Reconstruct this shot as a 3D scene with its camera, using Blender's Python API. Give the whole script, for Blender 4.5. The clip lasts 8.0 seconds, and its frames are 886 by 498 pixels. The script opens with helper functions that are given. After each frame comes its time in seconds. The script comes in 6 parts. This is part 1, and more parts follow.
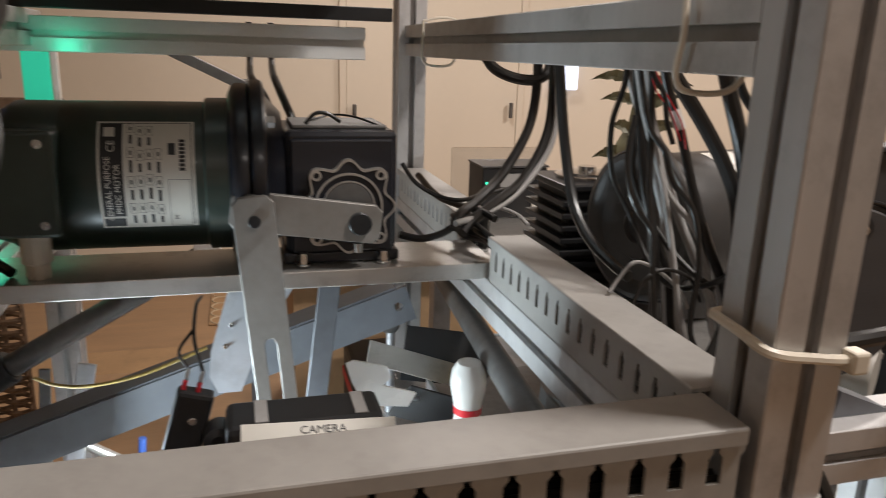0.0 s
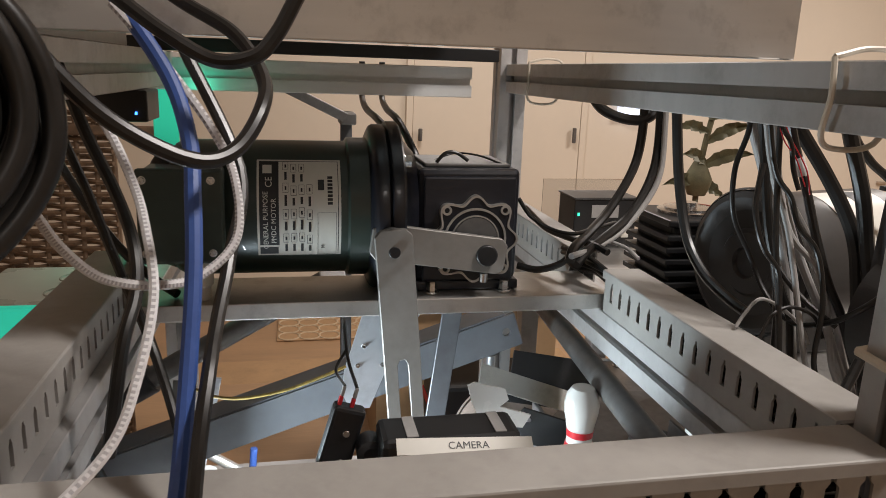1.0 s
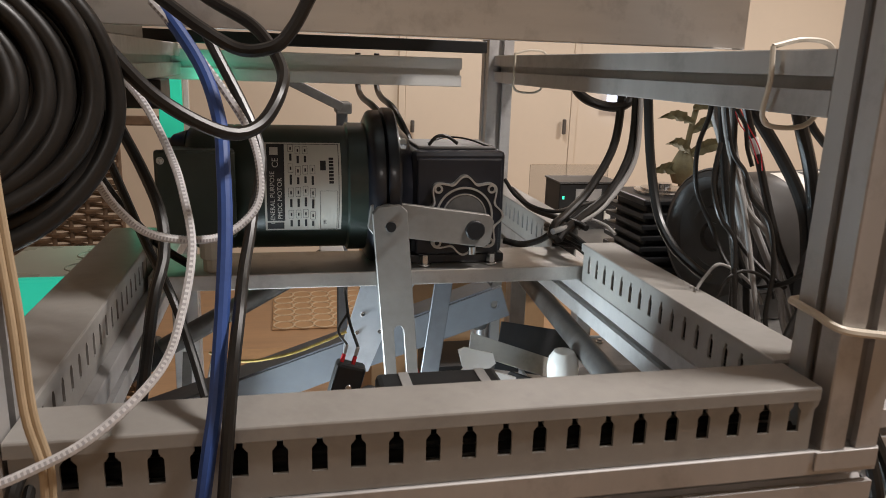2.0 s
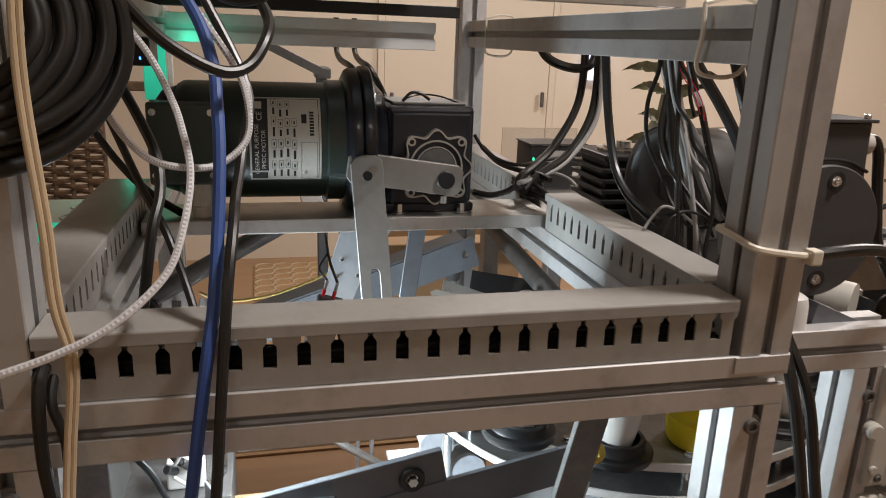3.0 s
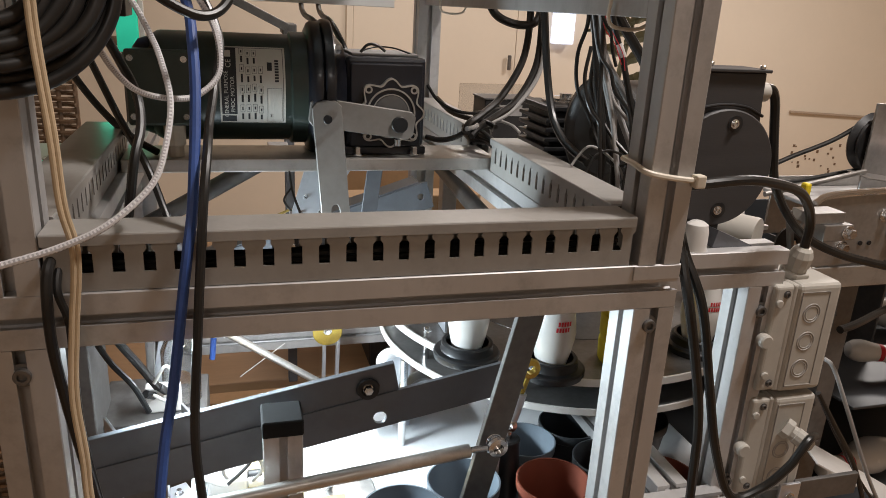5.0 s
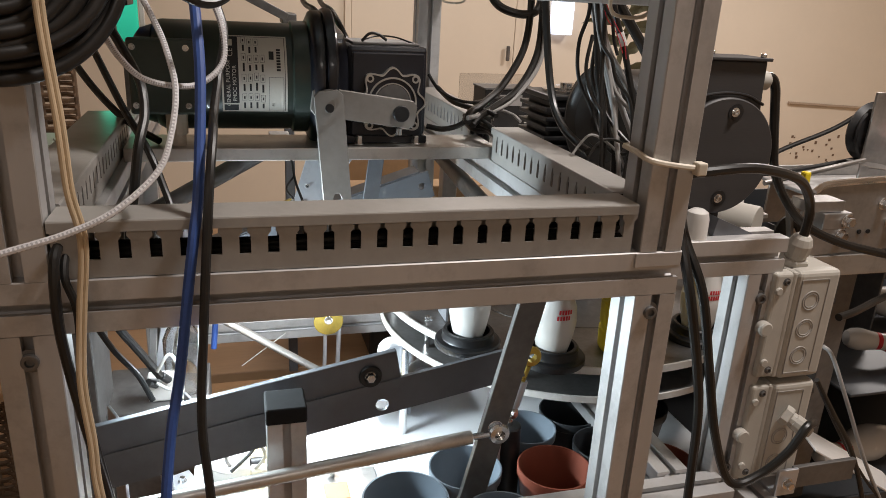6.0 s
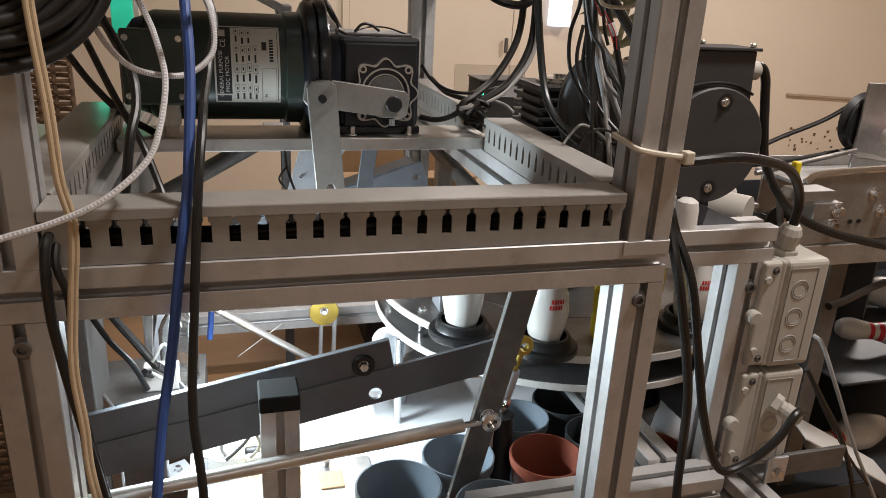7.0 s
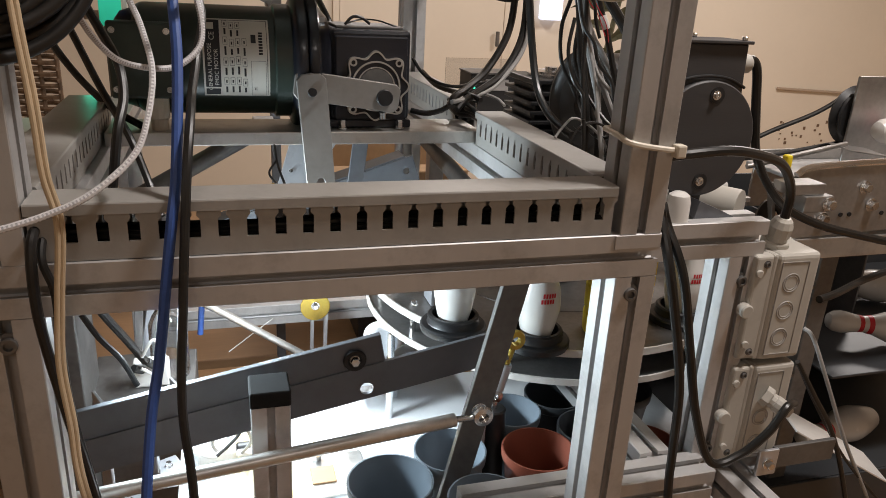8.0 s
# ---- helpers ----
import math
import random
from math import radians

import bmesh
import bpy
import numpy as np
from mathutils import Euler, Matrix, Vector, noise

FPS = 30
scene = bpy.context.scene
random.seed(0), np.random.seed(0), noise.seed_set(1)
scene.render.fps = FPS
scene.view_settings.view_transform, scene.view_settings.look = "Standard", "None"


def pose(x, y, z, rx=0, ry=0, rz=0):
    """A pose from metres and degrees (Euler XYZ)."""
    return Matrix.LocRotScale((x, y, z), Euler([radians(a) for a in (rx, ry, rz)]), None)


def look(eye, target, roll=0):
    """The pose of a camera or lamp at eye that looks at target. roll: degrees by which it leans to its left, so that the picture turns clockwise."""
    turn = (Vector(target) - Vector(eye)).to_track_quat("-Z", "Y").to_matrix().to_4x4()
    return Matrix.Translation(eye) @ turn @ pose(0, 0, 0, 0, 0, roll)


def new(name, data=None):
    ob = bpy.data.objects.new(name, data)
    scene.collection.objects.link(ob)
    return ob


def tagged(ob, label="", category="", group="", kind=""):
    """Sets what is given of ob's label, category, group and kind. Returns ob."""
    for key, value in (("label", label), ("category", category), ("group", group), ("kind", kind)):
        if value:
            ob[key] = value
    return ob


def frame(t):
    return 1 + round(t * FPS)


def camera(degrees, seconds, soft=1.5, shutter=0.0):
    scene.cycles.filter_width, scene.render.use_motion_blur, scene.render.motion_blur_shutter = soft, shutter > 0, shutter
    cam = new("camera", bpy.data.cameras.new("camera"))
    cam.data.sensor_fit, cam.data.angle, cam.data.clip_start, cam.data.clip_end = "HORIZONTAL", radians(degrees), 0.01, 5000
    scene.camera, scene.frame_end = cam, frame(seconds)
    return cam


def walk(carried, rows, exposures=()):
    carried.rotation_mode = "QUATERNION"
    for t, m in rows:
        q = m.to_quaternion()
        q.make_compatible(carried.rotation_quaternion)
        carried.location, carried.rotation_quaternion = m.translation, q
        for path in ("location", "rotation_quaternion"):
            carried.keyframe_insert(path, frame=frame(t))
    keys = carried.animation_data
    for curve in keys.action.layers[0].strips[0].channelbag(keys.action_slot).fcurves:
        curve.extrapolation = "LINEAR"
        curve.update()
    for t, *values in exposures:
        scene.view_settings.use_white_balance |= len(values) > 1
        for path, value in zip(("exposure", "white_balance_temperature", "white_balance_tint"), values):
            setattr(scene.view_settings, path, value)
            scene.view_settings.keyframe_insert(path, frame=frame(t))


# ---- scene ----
cam = camera(62.4, 8.0, soft=0.7, shutter=0.38)
METRES, EYE, TILT, LEAN, TURN = 0.363, 1.30, 0.0, 0.0, -15.9
ROWS = [
    (0.0, 0.0, 0.0, 0.0, 0.47, -15.09, -1.73),
    (0.5, -0.1265, -0.0667, 0.0348, 3.87, -14.19, -1.85),
    (1.0, -0.1809, -0.1312, 0.0529, 4.57, -13.6, -1.91),
    (2.5, -0.1441, -0.4055, 0.028, 3.25, -14.87, -1.89),
    (3.0, -0.1291, -0.4895, 0.0039, 2.45, -15.89, -2.12),
    (3.5, -0.0899, -0.5715, -0.0026, 1.69, -16.71, -2.36),
    (4.0, -0.0624, -0.6642, -0.0052, 1.05, -17.38, -2.63),
    (4.5, -0.0528, -0.7245, -0.0102, 0.57, -17.98, -2.9),
    (6.0, -0.0683, -0.7673, -0.022, 0.22, -19.07, -2.9),
    (6.5, -0.0451, -0.764, -0.0237, 0.23, -19.4, -2.85),
    (7.0, -0.0449, -0.7836, -0.0255, 0.17, -19.62, -2.84),
    (7.5, -0.0404, -0.7931, -0.0266, 0.07, -19.92, -2.88),
    (8.0, -0.0439, -0.7742, -0.0284, -0.49, -20.05, -2.93),
]
walk(cam, [(t, pose(0, 0, EYE, TILT, LEAN, TURN) @ pose(METRES * x, METRES * y, METRES * z, 90 + pitch, roll, yaw)) for t, x, y, z, yaw, pitch, roll in ROWS])
# ---------------------------------------------------------------- light
world = bpy.data.worlds.new("room_air")
scene.world = world
world.use_nodes = True
world.node_tree.nodes["Background"].inputs[0].default_value = (0.9, 0.85, 0.78, 1)
world.node_tree.nodes["Background"].inputs[1].default_value = 0.115


def area_lamp(name, eye, target, size, power, color, size_y=None):
    d = bpy.data.lights.new(name, "AREA")
    d.energy, d.color, d.size = power, color, size
    if size_y:
        d.shape, d.size_y = "RECTANGLE", size_y
    ob = new(name, d)
    ob.matrix_world = look(eye, target)
    return ob


# near ceiling lamp and work lamp under the deck; the other lamps are added fill
area_lamp("ceiling_light_near", (0.85, 0.05, 2.55), (0.75, 0.1, 0), 0.22, 29, (1.0, 0.93, 0.885))
# unseen lamp added behind the camera to brighten the front faces
area_lamp("front_fill_light", (-0.5, -1.9, 2.55), (-0.5, -1.9, 0), 0.5, 7, (1.0, 0.93, 0.885))
# two unseen lamps added to brighten the far room and its wall
area_lamp("far_fill_light", (0.7, 2.9, 2.55), (0.7, 2.9, 0), 0.5, 24, (1.0, 0.93, 0.885))
area_lamp("wall_fill_light", (2.9, 2.3, 2.55), (2.9, 2.3, 0), 0.5, 54, (1.0, 0.93, 0.885))
area_lamp("work_light", (-0.06, 0.70, 0.905), (-0.05, 0.70, 0.5), 0.24, 3.6, (0.85, 0.94, 1.0), 0.03)
# hidden second lamp added to brighten the post sides and the pots
area_lamp("post_fill_light", (-0.205, 0.56, 0.935), (0.3, 0.36, 0.84), 0.10, 3.8, (0.76, 0.91, 1.0), 0.05)
# unseen green lamps added to tint the rear beam and the socket block
area_lamp("green_beam_fill", (-0.195, 0.905, 1.290), (-0.165, 0.97, 1.312), 0.02, 0.012, (0.05, 1.0, 0.6))
area_lamp("green_block_fill", (-0.265, 0.875, 1.150), (-0.33, 0.76, 1.08), 0.02, 0.025, (0.05, 1.0, 0.6))


# ---------------------------------------------------------------- materials
def mat(name, color, rough=0.5, metal=0.0, var=0.15, scale=30.0, bump=0.05, stretch=(1, 1, 1), second=None, spec=0.5, coat=0.0, grime=0.0):
    m = bpy.data.materials.new(name)
    m.use_nodes = True
    nt = m.node_tree
    b = nt.nodes["Principled BSDF"]
    tc = nt.nodes.new("ShaderNodeTexCoord")
    mp = nt.nodes.new("ShaderNodeMapping")
    mp.inputs["Scale"].default_value = stretch
    nt.links.new(tc.outputs["Object"], mp.inputs[0])
    n1 = nt.nodes.new("ShaderNodeTexNoise")
    n1.inputs["Scale"].default_value, n1.inputs["Detail"].default_value = scale, 6
    n2 = nt.nodes.new("ShaderNodeTexNoise")
    n2.inputs["Scale"].default_value, n2.inputs["Detail"].default_value = scale * 9, 3
    nt.links.new(mp.outputs[0], n1.inputs[0]), nt.links.new(mp.outputs[0], n2.inputs[0])
    add = nt.nodes.new("ShaderNodeMath")
    add.operation = "MULTIPLY_ADD"
    add.inputs[1].default_value = 0.4
    nt.links.new(n2.outputs[0], add.inputs[0]), nt.links.new(n1.outputs[0], add.inputs[2])
    ramp = nt.nodes.new("ShaderNodeValToRGB")
    ramp.color_ramp.elements[0].position, ramp.color_ramp.elements[1].position = 0.45, 0.95
    c2 = second or tuple(min(1, c * (1 + var)) for c in color)
    ramp.color_ramp.elements[0].color = (*[c * (1 - var) for c in color], 1)
    ramp.color_ramp.elements[1].color = (*c2, 1)
    nt.links.new(add.outputs[0], ramp.inputs[0])
    if grime:
        n3 = nt.nodes.new("ShaderNodeTexNoise")
        n3.inputs["Scale"].default_value, n3.inputs["Detail"].default_value, n3.inputs["Roughness"].default_value = scale * 2.3, 9, 0.7
        nt.links.new(tc.outputs["Object"], n3.inputs[0])
        spot = nt.nodes.new("ShaderNodeMapRange")
        spot.inputs["From Min"].default_value, spot.inputs["From Max"].default_value = 0.50, 0.72
        spot.inputs["To Min"].default_value, spot.inputs["To Max"].default_value = 0.0, grime
        nt.links.new(n3.outputs[0], spot.inputs[0])
        dirt = nt.nodes.new("ShaderNodeMix")
        dirt.data_type = "RGBA"
        for sock in dirt.inputs:
            if sock.name == "A" and sock.type == "RGBA":
                nt.links.new(ramp.outputs[0], sock)
            if sock.name == "B" and sock.type == "RGBA":
                sock.default_value = (0.05, 0.042, 0.035, 1)
        nt.links.new(spot.outputs[0], dirt.inputs[0])
        nt.links.new([o for o in dirt.outputs if o.type == "RGBA"][0], b.inputs["Base Color"])
    else:
        nt.links.new(ramp.outputs[0], b.inputs["Base Color"])
    mr = nt.nodes.new("ShaderNodeMapRange")
    mr.inputs["To Min"].default_value, mr.inputs["To Max"].default_value = max(0.02, rough - 0.1), min(1, rough + 0.12)
    nt.links.new(n1.outputs[0], mr.inputs[0])
    nt.links.new(mr.outputs[0], b.inputs["Roughness"])
    b.inputs["Metallic"].default_value = metal
    b.inputs["Specular IOR Level"].default_value = spec
    b.inputs["Coat Weight"].default_value = coat
    if bump:
        bp = nt.nodes.new("ShaderNodeBump")
        bp.inputs["Strength"].default_value, bp.inputs["Distance"].default_value = bump, 0.001
        nt.links.new(n2.outputs[0], bp.inputs["Height"]), nt.links.new(bp.outputs[0], b.inputs["Normal"])
    return m


def glow(name, color, strength):
    m = bpy.data.materials.new(name)
    m.use_nodes = True
    b = m.node_tree.nodes["Principled BSDF"]
    b.inputs["Base Color"].default_value = (*color, 1)
    b.inputs["Emission Color"].default_value, b.inputs["Emission Strength"].default_value = (*color, 1), strength
    return m


ALU = mat("anodised_aluminium", (0.54, 0.53, 0.525), 0.52, 0.65, 0.10, 10, 0.05, (1, 1, 0.15), grime=0.28)
ALU_RAW = mat("brushed_aluminium", (0.62, 0.60, 0.57), 0.36, 0.85, 0.10, 14, 0.06, (0.15, 1, 1), grime=0.3)
STEEL = mat("zinc_plated_steel", (0.60, 0.62, 0.66), 0.38, 0.8, 0.12, 10, 0.05, grime=0.25)
STEEL_DARK = mat("mill_steel", (0.16, 0.155, 0.15), 0.45, 0.6, 0.3, 12, 0.08, grime=0.2)
CHROME = mat("chromed_steel", (0.7, 0.7, 0.7), 0.18, 1.0, 0.05, 20, 0.0)
DUCT = mat("grey_duct_plastic", (0.33, 0.315, 0.295), 0.42, 0, 0.09, 14, 0.05, grime=0.16)
GREEN = mat("dark_green_enamel", (0.030, 0.046, 0.038), 0.35, 0, 0.2, 12, 0.06, coat=0.2, grime=0.2)
GEAR = mat("black_gearbox_enamel", (0.010, 0.011, 0.016), 0.33, 0, 0.3, 14, 0.12, coat=0.2)
BLACK = mat("black_plastic", (0.012, 0.012, 0.013), 0.42, 0, 0.25, 20, 0.03)
RUBBER = mat("black_cable_jacket", (0.012, 0.011, 0.010), 0.36, 0, 0.25, 30, 0.03)
GREYARM = mat("grey_painted_steel", (0.135, 0.142, 0.157), 0.42, 0.2, 0.12, 9, 0.05, grime=0.25)
CHARCOAL = mat("charcoal_printed_plastic", (0.045, 0.043, 0.044), 0.55, 0, 0.08, 10, 0.1, (1, 1, 12), grime=0.12)
CAPM = mat("matt_black_cap", (0.014, 0.014, 0.014), 0.85, 0, 0.2, 20, 0.02, spec=0.15)
WHITE = mat("white_gloss", (0.66, 0.64, 0.61), 0.25, 0, 0.04, 8, 0.02)
LABEL = mat("label_paper", (0.68, 0.66, 0.60), 0.45, 0, 0.04, 20, 0.0)
INK = mat("label_ink", (0.02, 0.02, 0.022), 0.5, 0, 0.1, 20, 0.0)
BEIGE = mat("beige_box_plastic", (0.46, 0.435, 0.39), 0.45, 0, 0.04, 10, 0.03, grime=0.15)
NYLON = mat("natural_nylon", (0.66, 0.60, 0.50), 0.4, 0, 0.05, 30, 0.0, grime=0.1)
BLUE = mat("blue_cable", (0.035, 0.085, 0.30), 0.5, 0, 0.2, 30, 0.03)
TAN = mat("tan_lamp_cord", (0.52, 0.40, 0.26), 0.5, 0, 0.1, 30, 0.05)
GREYCABLE = mat("grey_cable", (0.34, 0.33, 0.32), 0.45, 0, 0.12, 30, 0.03)
BRAID = mat("braided_sleeve", (0.66, 0.65, 0.66), 0.5, 0, 0.15, 420, 0.3)
BRAID_DARK = mat("braided_sleeve_shade", (0.38, 0.37, 0.38), 0.5, 0, 0.2, 420, 0.3)
POT = mat("blue_grey_pot", (0.15, 0.182, 0.215), 0.42, 0, 0.08, 8, 0.04, grime=0.2)
POT_DARK = mat("anthracite_pot", (0.03, 0.033, 0.037), 0.45, 0, 0.12, 8, 0.04, grime=0.15)
TERRA = mat("terracotta_plastic", (0.27, 0.075, 0.045), 0.42, 0, 0.1, 8, 0.04)
RED = mat("red_stripe", (0.55, 0.02, 0.03), 0.35, 0, 0.05, 8, 0.0)
YELLOW = mat("yellow_plastic", (0.72, 0.55, 0.02), 0.42, 0, 0.06, 8, 0.0)
WALL = mat("beige_wall_paint", (0.72, 0.64, 0.53), 0.75, 0, 0.02, 3, 0.15)
CEIL = mat("ceiling_paint", (0.75, 0.70, 0.62), 0.8, 0, 0.03, 3, 0.1)
FLOORM = mat("oak_floor", (0.36, 0.22, 0.12), 0.4, 0, 0.15, 2.0, 0.06, (1, 8, 1))
CARD = mat("cardboard", (0.40, 0.25, 0.13), 0.75, 0, 0.08, 6, 0.1, grime=0.2)
WHITEBOARD = mat("white_melamine", (0.66, 0.67, 0.68), 0.35, 0, 0.04, 5, 0.02, grime=0.15)
# metal tone raised for the light falling on the rear profile and guide sheet
LIT_METAL = mat("lit_metal_tone", (0.80, 0.79, 0.77), 0.35, 0.3, 0.08, 12, 0.05, (0.15, 1, 1))
BRASS = mat("brass", (0.62, 0.46, 0.10), 0.3, 0.9, 0.12, 12, 0.05, grime=0.3)
LEAF = mat("leaf_green", (0.15, 0.145, 0.085), 0.6, 0, 0.3, 25, 0.2)
RATTAN = mat("rattan", (0.16, 0.10, 0.06), 0.55, 0, 0.35, 60, 0.3)


# ---------------------------------------------------------------- mesh helpers
def part(name, bm, material, parent=None, label="", smooth=False):
    me = bpy.data.meshes.new(name)
    bm.normal_update()
    bm.to_mesh(me)
    bm.free()
    me.materials.append(material)
    if smooth:
        for p in me.polygons:
            p.use_smooth = True
        me.set_sharp_from_angle(angle=radians(35))
    ob = new(name, me)
    if parent:
        ob.parent = parent
    if label:
        tagged(ob, label)
    return ob


def thing(name, label, category, group="", kind=""):
    return tagged(new(name), label, category, group, kind)


def box(x0, x1, y0, y1, z0, z1, bevel=0.0, bm=None, m=None, seg=2):
    own = bmesh.new()
    bmesh.ops.create_cube(own, size=1)
    for v in own.verts:
        v.co = Vector(((x0 + x1) / 2 + v.co.x * (x1 - x0), (y0 + y1) / 2 + v.co.y * (y1 - y0), (z0 + z1) / 2 + v.co.z * (z1 - z0)))
    if bevel:
        bmesh.ops.bevel(own, geom=own.edges[:], offset=bevel, segments=seg, profile=0.5, affect="EDGES")
    return merge(bm, own, m)


def merge(bm, own, m=None):
    if m is not None:
        own.transform(m)
    if bm is None:
        return own
    me = bpy.data.meshes.new("tmp")
    own.to_mesh(me)
    own.free()
    bm.from_mesh(me)
    bpy.data.meshes.remove(me)
    return bm


def axis_pose(a, b):
    a, b = Vector(a), Vector(b)
    q = (b - a).to_track_quat("Z", "Y")
    return Matrix.Translation(a) @ q.to_matrix().to_4x4(), (b - a).length


def lathe(profile, segs=32, a=None, b=None, bm=None):
    """Turns (radius, height) pairs about z; with a and b, z runs from a towards b."""
    own = bmesh.new()
    rings = []
    for r, z in profile:
        if r < 1e-6:
            rings.append([own.verts.new((0, 0, z))])
        else:
            rings.append([own.verts.new((r * math.cos(2 * math.pi * i / segs), r * math.sin(2 * math.pi * i / segs), z)) for i in range(segs)])
    for p, q in zip(rings, rings[1:]):
        for i in range(segs):
            j = (i + 1) % segs
            if len(p) == 1 and len(q) == 1:
                continue
            if len(p) == 1:
                own.faces.new((p[0], q[j], q[i]))
            elif len(q) == 1:
                own.faces.new((p[i], p[j], q[0]))
            else:
                own.faces.new((p[i], p[j], q[j], q[i]))
    bmesh.ops.recalc_face_normals(own, faces=own.faces[:])
    return merge(bm, own, axis_pose(a, b)[0] if a is not None else None)


def cyl(a, b, r, segs=24, bevel=0.0, bm=None):
    n = (Vector(b) - Vector(a)).length
    e = min(bevel, r * 0.5, n * 0.4)
    prof = [(0, 0), (r - e, 0), (r, e), (r, n - e), (r - e, n), (0, n)] if e else [(0, 0), (r, 0), (r, n), (0, n)]
    return lathe(prof, segs, a, b, bm)


def extrude(poly, depth, m=None, bm=None, bevel=0.0):
    """A flat outline in x and y, raised along z."""
    own = bmesh.new()
    f = own.faces.new([own.verts.new((x, y, 0)) for x, y in poly])
    r = bmesh.ops.extrude_face_region(own, geom=[f])
    for v in r["geom"]:
        if isinstance(v, bmesh.types.BMVert):
            v.co.z += depth
    bmesh.ops.recalc_face_normals(own, faces=own.faces[:])
    if bevel:
        bmesh.ops.bevel(own, geom=own.edges[:], offset=bevel, segments=1, affect="EDGES")
    return merge(bm, own, m)


def spline(points, steps=8):
    pts = [Vector(p) for p in points]
    ext = [2 * pts[0] - pts[1]] + pts + [2 * pts[-1] - pts[-2]]
    out = []
    for i in range(1, len(ext) - 2):
        p0, p1, p2, p3 = ext[i - 1:i + 3]
        for k in range(steps):
            t = k / steps
            out.append(0.5 * (2 * p1 + (p2 - p0) * t + (2 * p0 - 5 * p1 + 4 * p2 - p3) * t * t + (3 * p1 - p0 - 3 * p2 + p3) * t ** 3))
    return out + [pts[-1]]


def tube(points, r, segs=10, steps=8, bm=None, ridge=0.0):
    pts = spline(points, steps) if steps > 1 else [Vector(p) for p in points]
    own = bmesh.new()
    rings, up = [], None
    for i, p in enumerate(pts):
        t = (pts[min(i + 1, len(pts) - 1)] - pts[max(i - 1, 0)]).normalized()
        if up is None:
            up = Vector((0, 0, 1)) if abs(t.z) < 0.9 else Vector((1, 0, 0))
        u = (up - t * up.dot(t)).normalized()
        up, v = u, t.cross(u)
        rr = r * (1 + ridge * (1 if i % 2 else -1))
        rings.append([own.verts.new(p + rr * (u * math.cos(2 * math.pi * k / segs) + v * math.sin(2 * math.pi * k / segs))) for k in range(segs)])
    for a, b in zip(rings, rings[1:]):
        for k in range(segs):
            j = (k + 1) % segs
            own.faces.new((a[k], a[j], b[j], b[k]))
    own.faces.new(rings[0][::-1]), own.faces.new(rings[-1])
    return merge(bm, own)


def slot_outline(h=0.020):
    one = [(-h + 0.0008, -h), (-0.0041, -h), (-0.0041, -h + 0.0045), (-0.010, -h + 0.0045), (-0.010, -h + 0.007), (-0.005, -h + 0.0115), (0.005, -h + 0.0115), (0.010, -h + 0.007), (0.010, -h + 0.0045), (0.0041, -h + 0.0045), (0.0041, -h), (h - 0.0008, -h)]
    out = []
    for k in range(4):
        c, s = round(math.cos(k * math.pi / 2)), round(math.sin(k * math.pi / 2))
        out += [(x * c - y * s, x * s + y * c) for x, y in one]
    return out


def profile(a, b):
    """A slotted 40 mm profile from a to b along one axis, a and b being the centres of its ends."""
    m, n = axis_pose(a, b)
    return extrude(slot_outline(), n, m)


# ---------------------------------------------------------------- room
def slab(name, x0, x1, y0, y1, z0, z1, material, label, category):
    return tagged(part(name, box(x0, x1, y0, y1, z0, z1), material), label, category, kind="structure")


slab("floor", -3, 5, -3, 4.4, -0.1, 0, FLOORM, "warm oak plank floor under the machine", "floor")
slab("ceiling", -3, 5, -3, 4.4, 2.6, 2.7, CEIL, "off-white painted ceiling of the room", "ceiling")
slab("wall_north", -3, 5, 4.2, 4.4, 0, 2.6, WALL, "beige painted plaster wall behind the machine", "wall")
slab("wall_south", -3, 5, -3.2, -3.0, 0, 2.6, WALL, "beige painted plaster wall", "wall")
slab("wall_west", -3.2, -3, -3, 4.2, 0, 2.6, WALL, "beige painted plaster wall", "wall")
slab("wall_east", 5, 5.2, -3, 4.2, 0, 2.6, WALL, "beige painted plaster wall", "wall")

# ---------------------------------------------------------------- machine frame of slotted profiles
FX0, FX1 = -0.242, 0.247      # middle lines of the front posts
FY = 0.272
frame_rig = thing("machine_frame", "bare aluminium machine frame of slotted square profiles bolted together", "machine frame")


def bar(name, a, b, label="", material=ALU):
    return part(name, profile(a, b), material, frame_rig, label)


bar("beam", (-0.50, FY, 1.076), (0.268, FY, 1.076))
bar("post", (FX1, FY, 1.096), (FX1, FY, 1.62))
bar("post", (FX0, FY, 1.096), (FX0, FY, 1.62))
bar("post", (FX1 + 0.002, FY, 0.02), (FX1 + 0.002, FY, 1.056))
bar("post", (FX0, FY, 0.02), (FX0, FY, 1.056))
bar("beam", (FX1 - 0.008, FY + 0.020, 1.076), (FX1 - 0.008, 1.10, 1.076))
bar("beam", (FX0 + 0.008, FY + 0.020, 1.076), (FX0 + 0.008, 1.10, 1.076))
bar("beam", (FX1, FY + 0.020, 1.313), (FX1, 1.02, 1.313))
bar("beam", (FX0, FY + 0.020, 1.313), (FX0, 1.02, 1.313))
bar("beam", (-0.40, 0.980, 1.3065), (0.162, 0.980, 1.3065), "rear profile coloured bright for the light on it", LIT_METAL)
bar("post", (0.238, 1.04, 0.02), (0.238, 1.04, 1.62))
bar("post", (-0.250, 1.10, 0.02), (-0.250, 1.10, 1.05))
bar("beam", (0.268, 0.36, 1.051), (0.459, 0.36, 1.051))
bar("post", (0.4375, 0.36, 0.02), (0.4375, 0.36, 1.031))
